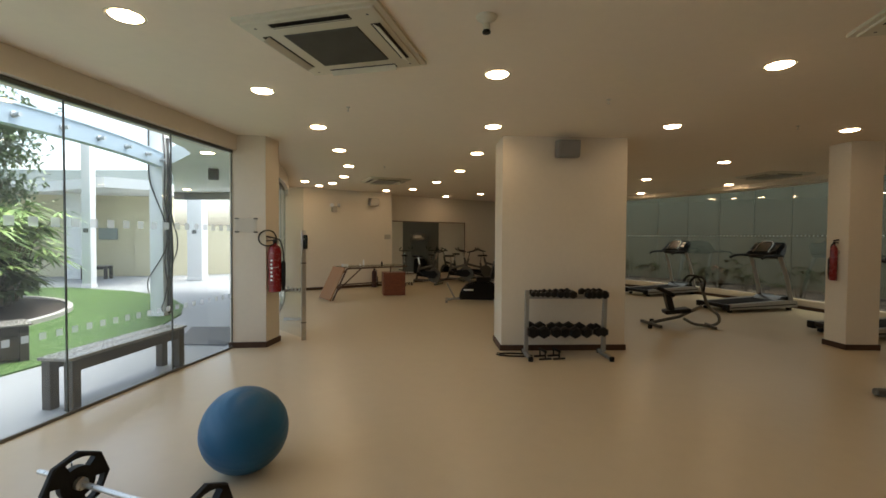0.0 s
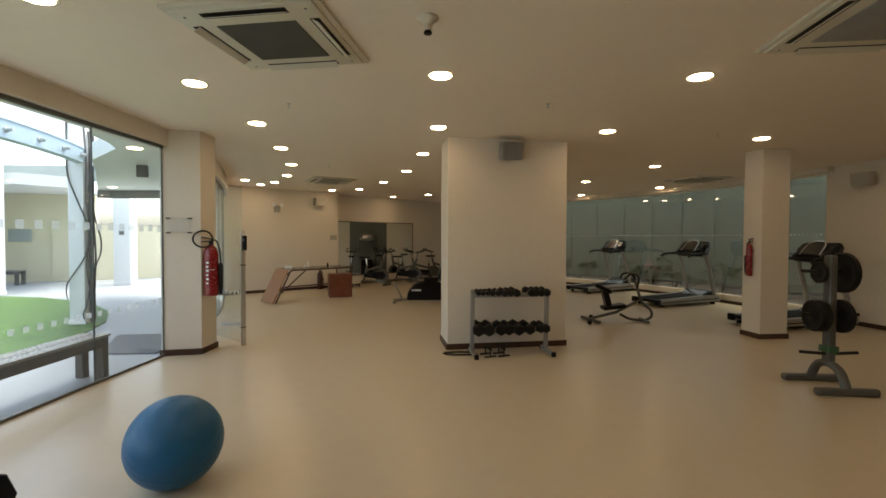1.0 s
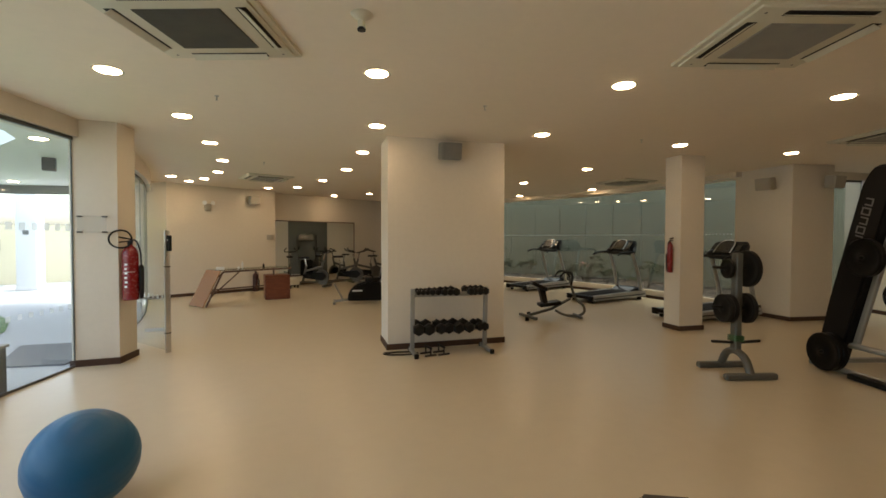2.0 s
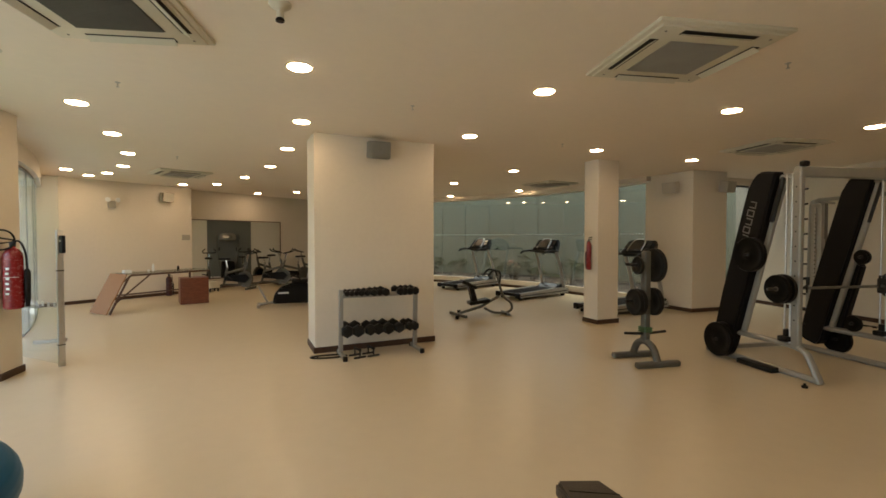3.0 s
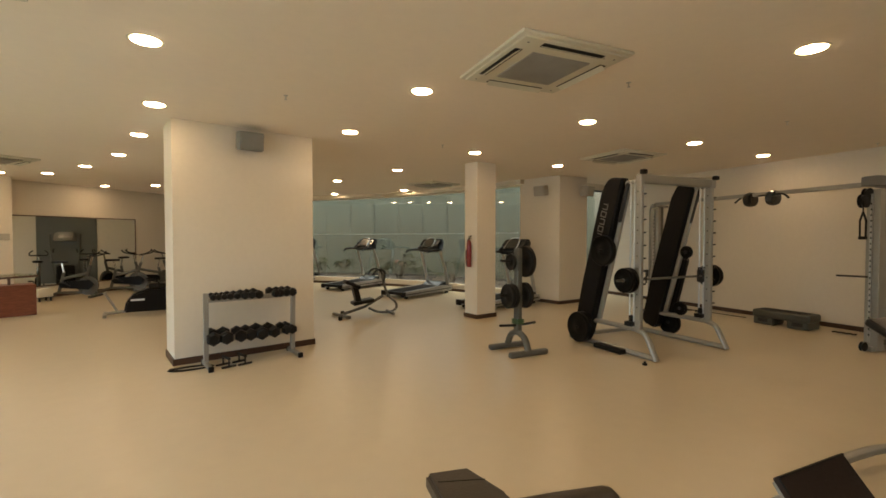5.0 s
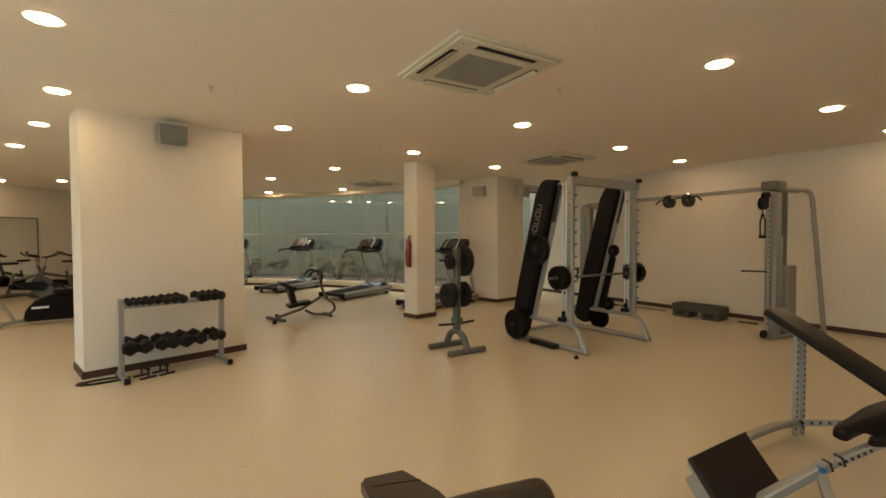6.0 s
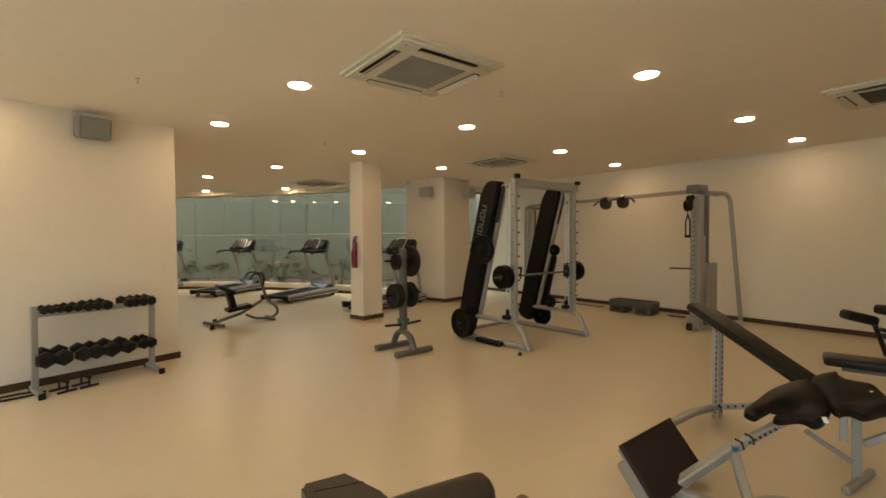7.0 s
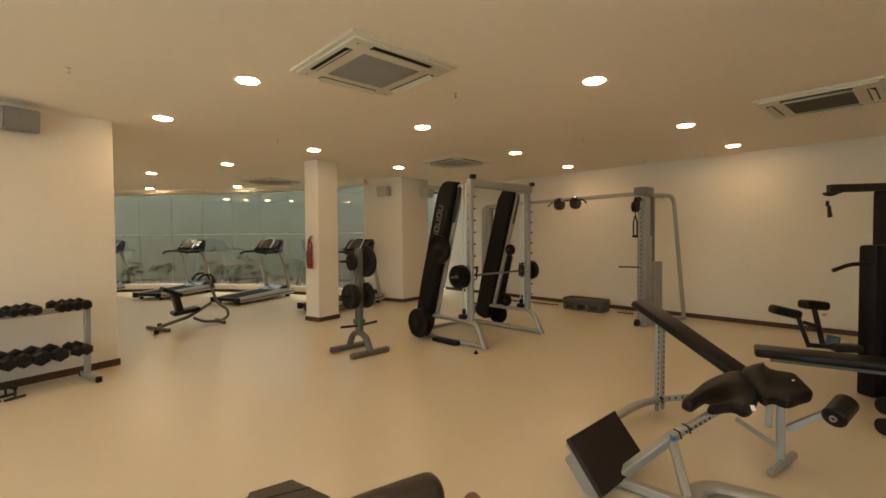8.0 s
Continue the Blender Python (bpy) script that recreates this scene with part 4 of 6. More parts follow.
def grip_plate_bm(bm, m, r, w):
    """An eight-cornered plate with three hand holes, its faces chamfered."""
    n, rings = 48, []
    def outer(a, k):
        s = math.pi / 4
        q = ((a + s / 2) % s) - s / 2
        return r * k * math.cos(s / 2) / math.cos(q)
    lathe(bm, [(0.027, 0), (r * 0.34, 0), (r * 0.34, w), (0.027, w)], m, 24)
    for z0, z1, k0, k1 in ((0, w * .2, .95, 1.0), (w * .2, w * .8, 1, 1), (w * .8, w, 1.0, .95)):
        lo = [bm.verts.new(m @ Vector((outer(2 * math.pi * i / n, k0) * math.cos(2 * math.pi * i / n), outer(2 * math.pi * i / n, k0) * math.sin(2 * math.pi * i / n), z0))) for i in range(n)]
        hi = [bm.verts.new(m @ Vector((outer(2 * math.pi * i / n, k1) * math.cos(2 * math.pi * i / n), outer(2 * math.pi * i / n, k1) * math.sin(2 * math.pi * i / n), z1))) for i in range(n)]
        for i in range(n):
            bm.faces.new((lo[i], lo[(i + 1) % n], hi[(i + 1) % n], hi[i]))
    for z in (0.0, w):
        ring_o = [bm.verts.new(m @ Vector((outer(2 * math.pi * i / n, .95) * math.cos(2 * math.pi * i / n), outer(2 * math.pi * i / n, .95) * math.sin(2 * math.pi * i / n), z))) for i in range(n)]
        ring_m = [bm.verts.new(m @ Vector((r * .80 * math.cos(2 * math.pi * i / n), r * .80 * math.sin(2 * math.pi * i / n), z))) for i in range(n)]
        ring_h = [bm.verts.new(m @ Vector((r * .52 * math.cos(2 * math.pi * i / n), r * .52 * math.sin(2 * math.pi * i / n), z))) for i in range(n)]
        ring_i = [bm.verts.new(m @ Vector((r * .34 * math.cos(2 * math.pi * i / n), r * .34 * math.sin(2 * math.pi * i / n), z))) for i in range(n)]
        for i in range(n):
            j = (i + 1) % n
            bm.faces.new((ring_o[i], ring_o[j], ring_m[j], ring_m[i]))
            bm.faces.new((ring_h[i], ring_h[j], ring_i[j], ring_i[i]))
            if i % 16 >= 9:
                bm.faces.new((ring_m[i], ring_m[j], ring_h[j], ring_h[i]))
        rings.append((ring_m, ring_h))
    (am, ah), (cm, ch) = rings
    for i in range(n):
        j = (i + 1) % n
        if i % 16 < 9:
            bm.faces.new((am[i], am[j], cm[j], cm[i]))
            bm.faces.new((ah[i], ah[j], ch[j], ch[i]))
        if i % 16 == 0:
            bm.faces.new((am[i], ah[i], ch[i], cm[i]))
        if i % 16 == 9:
            bm.faces.new((am[i], ah[i], ch[i], cm[i]))


barbell = thing("barbell", -2.455, 2.765, 0, -12.8, "steel barbell with black grip plates lying on the floor", "barbell")
bm = B()
tube(bm, [(-0.76, 0, 0.167), (0.76, 0, 0.167)], 0.0145, 12)
part("bar", bm, STEEL, barbell)
for s in (-1, 1):
    bm = B()
    grip_plate_bm(bm, M(s * 0.45 - 0.02, 0, 0.167, ry=90, rx=0) @ M(rz=20), 0.165, 0.04)
    part("grip_plate", bm, RUBBER, barbell)
    bm = B()
    lathe(bm, [(0.024, 0), (0.032, 0.004), (0.032, 0.03), (0.024, 0.034)], M(s * 0.43 - (0.034 if s > 0 else -0.0), 0, 0.167, ry=90) if s > 0 else M(s * 0.43, 0, 0.167, ry=90), 16)
    part("inner_collar", bm, STEEL, barbell)
    bm = B()
    lathe(bm, [(0.024, 0), (0.034, 0.004), (0.034, 0.03), (0.024, 0.034)], M(s * 0.49 - 0.017, 0, 0.167, ry=90), 16)
    tube(bm, [(s * 0.49, 0, 0.167), (s * 0.49, 0, 0.265)], 0.006, 6)
    part("spin_collar", bm, CHROME, barbell)


# ---- dumbbell rack ----
def dumbbell_bm(head, ln, grip):
    """Two chamfered six-sided heads on a steel handle, along y."""
    heads, handle = [], B()
    for s in (-1, 1):
        b = B()
        m = M(0, s * (grip / 2), 0, rx=-90 * s) @ M(rz=30)
        lathe(b, [(head * .72, 0), (head, ln * .22), (head, ln * .78), (head * .72, ln)], m, 6)
        heads.append(b)
    tube(handle, [(0, -grip / 2 - .01, 0), (0, -grip * .2, 0), (0, 0, 0), (0, grip * .2, 0), (0, grip / 2 + .01, 0)], [0.013, 0.015, 0.017, 0.015, 0.013], 10)
    return heads, handle


MESHES = {}


def dumbbell(m, size):
    head, ln = 0.034 + 0.0062 * size, 0.05 + 0.009 * size
    if size not in MESHES:
        hs, hd = dumbbell_bm(head, ln, 0.125)
        MESHES[size] = [mesh_of("head", hs[0], RUBBER), mesh_of("head", hs[1], RUBBER), mesh_of("handle", hd, CHROME)]
    t = new("dumbbell")
    t.empty_display_size = 0.05
    t.matrix_world = m
    tagged(t, "black rubber hex dumbbell with a steel handle on the rack", "dumbbell", "dumbbells on the rack")
    for me, n in zip(MESHES[size], ("head", "head", "handle")):
        o = new(n, me)
        o.parent = t
    return t


RACK = M(0.17, 6.49, 0, rz=8.5)
rack = thing("dumbbell_rack", 0.17, 6.49, 0, 8.5, "two-tier grey steel dumbbell rack in front of the column", "dumbbell rack")
for s in (-1, 1):
    bm = B()
    bar(bm, (s * 0.49, -0.25, 0.035), (s * 0.49, 0.15, 0.035), 0.045, 0.045)
    part("foot", bm, SILVER, rack)
    for y in (-0.26, 0.16):
        bm = B()
        box(bm, 0.055, 0.03, 0.06, M(s * 0.49, y, 0.031), 0.006, 1)
        part("foot_cap", bm, RUBBER, rack)
    bm = B()
    bar(bm, (s * 0.49, 0.02, 0.05), (s * 0.49, -0.02, 0.83), 0.05, 0.05, (0, 1, 0))
    part("post", bm, SILVER, rack)
for z in (0.30, 0.75):
    for y in (-0.046, 0.046):
        bm = B()
        bar(bm, (-0.47, y, z), (0.47, y, z), 0.012, 0.045)
        bar(bm, (-0.47, y * .5, z - 0.018), (0.47, y * .5, z - 0.018), 0.040, 0.008)
        part("shelf_rail", bm, SILVER, rack)
    for s in (-1, 1):
        bm = B()
        bar(bm, (s * 0.468, -0.06, z), (s * 0.468, 0.06, z), 0.02, 0.045)
        part("bracket", bm, SILVER, rack)
for z, row in ((0.792, ((.05, 0), (.11, 0), (.17, 0), (.235, 1), (.31, 1), (.395, 2), (.475, 2), (.555, 3), (.76, 3), (.835, 3), (.91, 3), (.985, 3))),
               (0.334, ((.045, 7), (.185, 7), (.345, 6), (.455, 6), (.585, 7), (.735, 6), (.895, 4), (.965, 4)))):
    for k, (f, size) in enumerate(row):
        dumbbell(RACK @ M(-0.47 + 0.94 * f, -0.004 * (k % 3), z, rx=2, rz=(k * 37 % 9) - 4), size)

# things lying at the rack's foot
bm = B()
g = random.Random(2)
pts = []
for i in range(40):
    a = i * 0.47
    pts.append((0.20 * math.cos(a) * (1 + .22 * math.sin(i * .21)), 0.075 * math.sin(a) + 0.0016 * i, 0.007 + 0.010 * (i % 13 == 7)))
tube(bm, bend(pts, .03, 2), 0.0055, 6)
solid("skipping_rope", bm, RUBBER, "black skipping rope coiled on the floor", "skipping rope", at=M(-0.45, 6.40, 0.001, rz=2))
for i, x in enumerate((0.0, 0.17)):
    t = thing("push_up_bar", -0.12 + x, 6.34 + x * .25, 0, 20, "small black push-up handle on the floor", "push-up handle", "push-up handles")
    bm = B()
    tube(bm, [(0, -0.09, 0.10), (0, 0.09, 0.10)], 0.015, 10)
    part("grip", bm, RUBBER, t)
    for s in (-1, 1):
        bm = B()
        bar(bm, (-0.08, s * 0.075, 0.012), (0.08, s * 0.075, 0.012), 0.022, 0.022)
        tube(bm, [(0, s * 0.075, 0.015), (0, s * 0.075, 0.10)], 0.010, 8)
        part("foot", bm, BLACKMETAL, t)


# ---- reception table ----
desk = thing("reception_table", -3.90, 11.45, 0, 46, "glass-topped table on a brown frame with a slanted plywood end", "table")
bm = B()
box(bm, 1.72, 0.72, 0.012, M(x=0.17, z=0.762), 0.003, 1)
part("glass_top", bm, GLASS, desk)
for y in (-0.30, 0.30):
    bm = B()
    tube(bm, bend([(-1.02, y, 0.02), (-0.66, y, 0.735), (1.0, y, 0.735)], 0.05, 4), 0.020, 10)
    tube(bm, [(-0.92, y, 0.22), (-0.28, y, 0.735)], 0.016, 8)
    part("side_frame", bm, DARKWOOD, desk)
bm = B()
tube(bm, [(-0.80, 0.30, 0.30), (0.70, 0.30, 0.30)], 0.016, 8)
part("back_rail", bm, DARKWOOD, desk)
bm = B()
m = Matrix.Translation((-0.865, 0.0, 0.375)) @ M(ry=26.6)
box(bm, 0.022, 0.62, 0.82, m @ M(x=-0.035), 0.004, 1)
part("end_panel", bm, TANWOOD, desk, "slanted tan plywood panel")
bm = B()
tube(bm, [(0.72, 0, 0.58), (0.72, 0, 0.735)], 0.022, 10)
part("short_post", bm, DARKWOOD, desk)
cab = thing("cabinet", -3.34, 12.02, 0, 20, "red-brown veneered box cabinet under the table", "cabinet")
bm = B()
box(bm, 0.56, 0.46, 0.58, M(z=0.29), 0.006, 1)
part("carcass", bm, REDWOOD, cab)
bm = B()
box(bm, 0.50, 0.016, 0.52, M(y=-0.236, z=0.29), 0.004, 1)
part("door", bm, REDWOOD, cab)
bm = B()
box(bm, 0.14, 0.10, 0.06, M(z=0.03), 0.01, 2)
solid("tissue_box", bm, FROST, "small white tissue box on the table", "tissue box", at=M(-4.28, 11.02, 0.768, rz=40))
for x, y, h in ((-4.02, 11.38, .05), (-3.98, 11.52, .16), (-3.60, 11.85, .09)):
    bm = B()
    lathe(bm, [(0.022, 0), (0.024, 0.004), (0.024, h * .7), (0.010, h * .85), (0.010, h), (0.0, h)], None, 12)
    solid("bottle", bm, FROST if h != .09 else DARKPLASTIC, "small bottle standing on the glass table", "bottle", at=M(x, y, 0.768))


stand = thing("low_stool", -3.42, 14.20, 0, 40, "low white stool on short dark legs", "stool")
bm = B()
box(bm, .30, .26, .20, M(z=.20), .02, 2)
part("seat", bm, WHITEPLASTIC, stand)
for sx in (-1, 1):
    for sy in (-1, 1):
        bm = B()
        box(bm, .035, .035, .11, M(sx * .11, sy * .09, .055), .006, 1)
        part("leg", bm, BLACKMETAL, stand)


# ---- bikes ----
def spin_bike(x, y, rz, label):
    t = thing("spin_bike", x, y, 0, rz, label, "exercise bike", "spin bikes")
    for xx in (-0.52, 0.52):
        bm = B()
        bar(bm, (xx, -0.26, 0.04), (xx, 0.26, 0.04), 0.06, 0.05)
        part("foot", bm, GREYMETAL, t)
    bm = B()
    tube(bm, bend([(-0.52, 0, .05), (-0.30, 0, .13), (0.30, 0, .13), (0.52, 0, .05)], .1, 4), 0.032, 10)
    tube(bm, [(-0.28, 0, .13), (-0.16, 0, .62)], 0.034, 10)
    tube(bm, [(0.22, 0, .13), (0.42, 0, .80)], 0.034, 10)
    tube(bm, [(-0.20, 0, .46), (0.36, 0, .60)], 0.038, 10)
    part("frame", bm, GREYMETAL, t)
    bm = B()
    lathe(bm, [(0.04, -.025), (0.17, -.018), (0.19, -.03), (0.225, -.03), (0.225, .03), (0.19, .03), (0.17, .018), (0.04, .025)], M(0.36, 0, .29, rx=90), 30)
    part("flywheel", bm, GREYMETAL, t)
    bm = B()
    slab(bm, [(-0.20, -.05), (0.40, -.10), (0.52, 0.02), (0.40, .14), (-0.15, .10), (-0.24, .03)], 0.035, 0.07, M(0, 0, .30, rx=90))
    part("chain_guard", bm, DARKPLASTIC, t)
    bm = B()
    tube(bm, [(-0.16, 0, .60), (-0.20, 0, .84)], 0.022, 10)
    part("seat_post", bm, CHROME, t)
    bm = B()
    slab(bm, [(-0.16, -.10), (-0.05, -.11), (0.05, -.04), (0.16, -.02), (0.16, .02), (0.05, .04), (-0.05, .11), (-0.16, .10)], 0, 0.055, M(-0.22, 0, .84))
    bmesh.ops.bevel(bm, geom=bm.edges[:], offset=0.015, segments=2, affect="EDGES")
    part("saddle", bm, VINYLBLACK, t)
    bm = B()
    tube(bm, [(0.41, 0, .78), (0.46, 0, 1.00)], 0.022, 10)
    part("stem", bm, CHROME, t)
    bm = B()
    for s in (-1, 1):
        tube(bm, bend([(0.40, 0, 1.0), (0.42, s * .17, 1.0), (0.62, s * .19, 1.05), (0.70, s * .12, 1.12)], .05, 4), 0.016, 8)
    part("handlebar", bm, RUBBER, t)
    for s in (-1, 1):
        bm = B()
        bar(bm, (0.02, s * .09, .30), (0.02 + s * .14, s * .10, .30 - s * .08), 0.02, 0.03)
        box(bm, 0.10, 0.09, 0.03, M(0.02 + s * .14, s * .15, .30 - s * .08), 0.008, 1)
        part("crank", bm, BLACKMETAL, t)
    return t


spin_bike(-2.97, 14.62, -20, "silver spin bike with black saddle in front of the mirror")
spin_bike(-2.02, 15.30, -12, "silver spin bike with black saddle in front of the mirror")
spin_bike(-1.40, 15.85, 205, "dark spin bike near the far end of the mirror")
spin_bike(-0.75, 16.45, 200, "dark spin bike near the far end of the mirror")


def stair_climber(x, y, rz):
    """An upright training machine: a base, two tall side poles, a console and a wide black shroud."""
    t = thing("step_machine", x, y, 0, rz, "grey upright step machine with a console behind the wide column", "exercise machine")
    bm = B()
    slab(bm, [(-.45, .02), (-.45, .16), (-.10, .30), (.16, .62), (.30, .62), (.42, .20), (.42, .02)], -.22, .22, M(rx=90))
    bmesh.ops.bevel(bm, geom=bm.edges[:], offset=0.03, segments=2, affect="EDGES")
    part("shroud", bm, DARKPLASTIC, t)
    for s in (-1, 1):
        bm = B()
        tube(bm, bend([(.20, s * .26, .30), (.26, s * .36, 1.10), (.22, s * .36, 1.58)], .2, 4), .024, 10)
        part("side_pole", bm, GREYMETAL, t)
        bm = B()
        tube(bm, bend([(.22, s * .25, 1.10), (-.10, s * .28, 1.12), (-.24, s * .28, 1.02)], .08, 4), .018, 8)
        part("hand_grip", bm, RUBBER, t)
        bm = B()
        box(bm, .36, .15, .06, M(-.22, s * .13, .30 + .08 * s, ry=6), .015, 2)
        part("pedal", bm, RUBBER, t)
    bm = B()
    slab(bm, [(-.28, -.12), (.28, -.12), (.26, .12), (.17, .19), (-.17, .19), (-.26, .12)], -.03, .03, M(.18, 0, 1.46, ry=-65) @ M(rz=-90))
    bmesh.ops.bevel(bm, geom=bm.edges[:], offset=0.012, segments=2, affect="EDGES")
    console = part("console", bm, GREYMETAL, t)
    bm = B()
    box(bm, .010, .30, .12, M(.142, 0, 1.50, ry=25), .003, 1)
    part("screen", bm, SCREEN, console)
    return t


stair_climber(-0.24, 14.22, -19)


def recumbent(x, y, rz):
    t = thing("recumbent_bike", x, y, 0, rz, "low black recumbent exercise bike with silver feet", "exercise bike")
    bm = B()
    slab(bm, [(-.34, .06), (-.30, .26), (-.16, .42), (.08, .50), (.34, .50), (.50, .42), (.54, .20), (.46, .06)], -.13, .13, M(rx=90))
    bmesh.ops.bevel(bm, geom=[e for e in bm.edges], offset=0.03, segments=3, affect="EDGES")
    part("shroud", bm, DARKPLASTIC, t)
    bm = B()
    box(bm, 0.22, 0.004, 0.035, M(-0.12, -.134, .29), 0.001, 1)
    part("badge", bm, FROST, t, "pale badge without lettering")
    for xx in (-.62, .50):
        bm = B()
        bar(bm, (xx, -.26, .035), (xx, .26, .035), 0.055, 0.05)
        part("foot", bm, SILVER, t)
    bm = B()
    tube(bm, bend([(-.62, 0, .05), (-.35, 0, .08), (.5, 0, .06)], .1, 4), 0.03, 10)
    part("beam", bm, SILVER, t)
    bm = B()
    tube(bm, bend([(-.42, -.05, .06), (-.52, -.05, .26), (-.62, -.05, .45)], .15, 4), 0.022, 10)
    part("console_post", bm, SILVER, t)
    bm = B()
    pad(bm, .34, .36, .09, M(.22, 0, .54), .04)
    part("seat", bm, VINYLBLACK, t)
    bm = B()
    pad(bm, .09, .38, .42, M(.46, 0, .74, ry=14), .04)
    part("backrest", bm, VINYLBLACK, t)
    for s in (-1, 1):
        bm = B()
        tube(bm, bend([(.20, s * .20, .50), (.22, s * .24, .62), (.02, s * .24, .66)], .05, 4), .014, 8)
        part("side_grip", bm, RUBBER, t)
    return t


recumbent(-1.22, 11.02, 6)


# ---- treadmills ----
def treadmill(x, y, rz):
    t = thing("treadmill", x, y, 0, rz, "silver and black motorised treadmill facing the glass", "treadmill", "treadmills by the glass")
    for s in (-1, 1):
        bm = B()
        slab(bm, [(-.83, .06), (-.85, .10), (-.82, .165), (.56, .215), (.92, .20), (.95, .07)], s * .335 - .055, s * .335 + .055, M(rx=90))
        bmesh.ops.bevel(bm, geom=bm.edges[:], offset=0.010, segments=2, affect="EDGES")
        rail = part("side_rail", bm, PALESILVER, t)
        bm = B()
        bar(bm, (-.80, s * .393, .105), (.88, s * .393, .135), .006, .022)
        part("side_stripe", bm, DARKPLASTIC, rail)
        bm = B()
        box(bm, .07, .125, .12, M(-.845, s * .335, .115), .02, 2)
        part("end_cap", bm, DARKPLASTIC, t)
        bm = B()
        tube(bm, bend([(.80, s * .35, .16), (.70, s * .35, .62), (.50, s * .33, 1.12)], .30, 5), .048, 10, .6)
        part("upright", bm, PALESILVER, t)
        bm = B()
        tube(bm, bend([(.58, s * .33, 1.13), (.36, s * .36, 1.15), (.06, s * .37, 1.13), (-.02, s * .37, 1.08)], .07, 4), [.026] * 17, 10)
        part("handrail", bm, RUBBER, t)
        bm = B()
        box(bm, .10, .07, .07, M(.80, s * .30, .035), .01, 1)
        part("support_foot", bm, RUBBER, t)
        bm = B()
        box(bm, .08, .07, .06, M(-.72, s * .30, .03), .01, 1)
        part("support_foot", bm, RUBBER, t)
    bm = B()
    box(bm, 1.35, .56, .03, M(-.15, 0, .170, ry=-1.6), .012, 2)
    part("belt", bm, BELT, t)
    bm = B()
    tube(bm, [(-.83, -.28, .13), (-.83, .28, .13)], .042, 12)
    part("roller", bm, DARKPLASTIC, t)
    bm = B()
    slab(bm, [(.46, .18), (.54, .24), (.66, .29), (.78, .305), (.90, .26), (.95, .16), (.95, .07), (.46, .10)], -.30, .30, M(rx=90))
    bmesh.ops.bevel(bm, geom=bm.edges[:], offset=0.022, segments=3, affect="EDGES")
    part("motor_hood", bm, HOOD, t)
    # console: a dark rounded body with two side lobes, a silver arch and its display
    bm = B()
    slab(bm, [(.34, 1.10), (.37, 1.17), (.52, 1.36), (.60, 1.42), (.68, 1.41), (.70, 1.34), (.64, 1.12), (.56, 1.06)], -.36, .36, M(rx=90))
    bmesh.ops.bevel(bm, geom=bm.edges[:], offset=0.06, segments=4, affect="EDGES")
    console = part("console", bm, HOOD, t)
    for s in (-1, 1):
        bm = B()
        lathe(bm, [(.0, -.03), (.05, -.026), (.075, -.008), (.078, .01), (.05, .03), (.0, .034)], M(.395, s * .255, 1.195, ry=-48), 18)
        part("cup_holder", bm, DARKPLASTIC, console)
    bm = B()
    arch = [(-.175, -.15), (.175, -.15), (.165, .06), (.135, .13), (.075, .165), (-.075, .165), (-.135, .13), (-.165, .06)]
    tilt = M(.478, 0, 1.305, ry=-48) @ M(rz=-90)
    slab(bm, arch, -.012, .020, tilt)
    bmesh.ops.bevel(bm, geom=bm.edges[:], offset=0.006, segments=1, affect="EDGES")
    part("bezel", bm, HOOD, console)
    bm = B()
    tube(bm, [tilt @ Vector((p[0], p[1], .020)) for p in bend([(*q, 0) for q in arch[1:] + arch[:1]], .03, 2)], .011, 8)
    part("bezel_rim", bm, CHROME, console, "silver arched rim")
    bm = B()
    slab(bm, [(px * .82, py * .82 + .004) for px, py in arch], .020, .025, tilt)
    part("screen", bm, SCREEN, console)
    bm = B()
    tube(bm, [(.33, -.36, 1.135), (.33, .36, 1.135)], .024, 10)
    part("cross_grip", bm, RUBBER, t)
    return t


tm = treadmill(4.55, 10.93, 21)
for x, y, rz in ((3.68, 13.36, 27), (5.27, 8.47, 11), (2.38, 15.4, 33)):
    copy_thing(tm, pose(x, y, 0, 0, 0, rz))

# ---- abdominal machine ----
ab = thing("abdominal_machine", 2.42, 8.70, 0, -3, "small floor exercise machine with black pads and curved grey tubes", "exercise machine")
bm = B()
bar(bm, (-.41, -.28, .035), (-.58, .26, .035), .05, .05)
part("rear_foot", bm, GREYMETAL, ab)
for s in (-1, 1):
    bm = B()
    box(bm, .065, .045, .07, M(-.495 + s * .088, s * .285, .036, rz=17), .01, 1)
    part("foot_cap", bm, RUBBER, ab)
bm = B()
tube(bm, [(-.50, 0, .05), (-.05, 0, .17), (.30, 0, .36)], .026, 10)
tube(bm, bend([(.02, 0, .14), (.18, 0, .05), (.46, 0, .03), (.58, 0, .10), (.56, 0, .22), (.40, 0, .34), (.34, 0, .50), (.28, 0, .74)], .08, 4), .024, 10)
part("frame", bm, GREYMETAL, ab)
bm = B()
bar(bm, (.44, -.20, .03), (.44, .20, .03), .045, .045)
part("front_foot", bm, GREYMETAL, ab)
bm = B()
pad(bm, .40, .26, .07, M(-.10, 0, .27, ry=-8), .03)
part("seat", bm, VINYLBLACK, ab)
bm = B()
pad(bm, .10, .20, .34, M(-.22, 0, .42, ry=-14), .04)
part("pad_post", bm, VINYLBLACK, ab)
bm = B()
pad(bm, .30, .28, .07, M(-.30, 0, .60, ry=25), .03)
part("top_pad", bm, VINYLBLACK, ab)
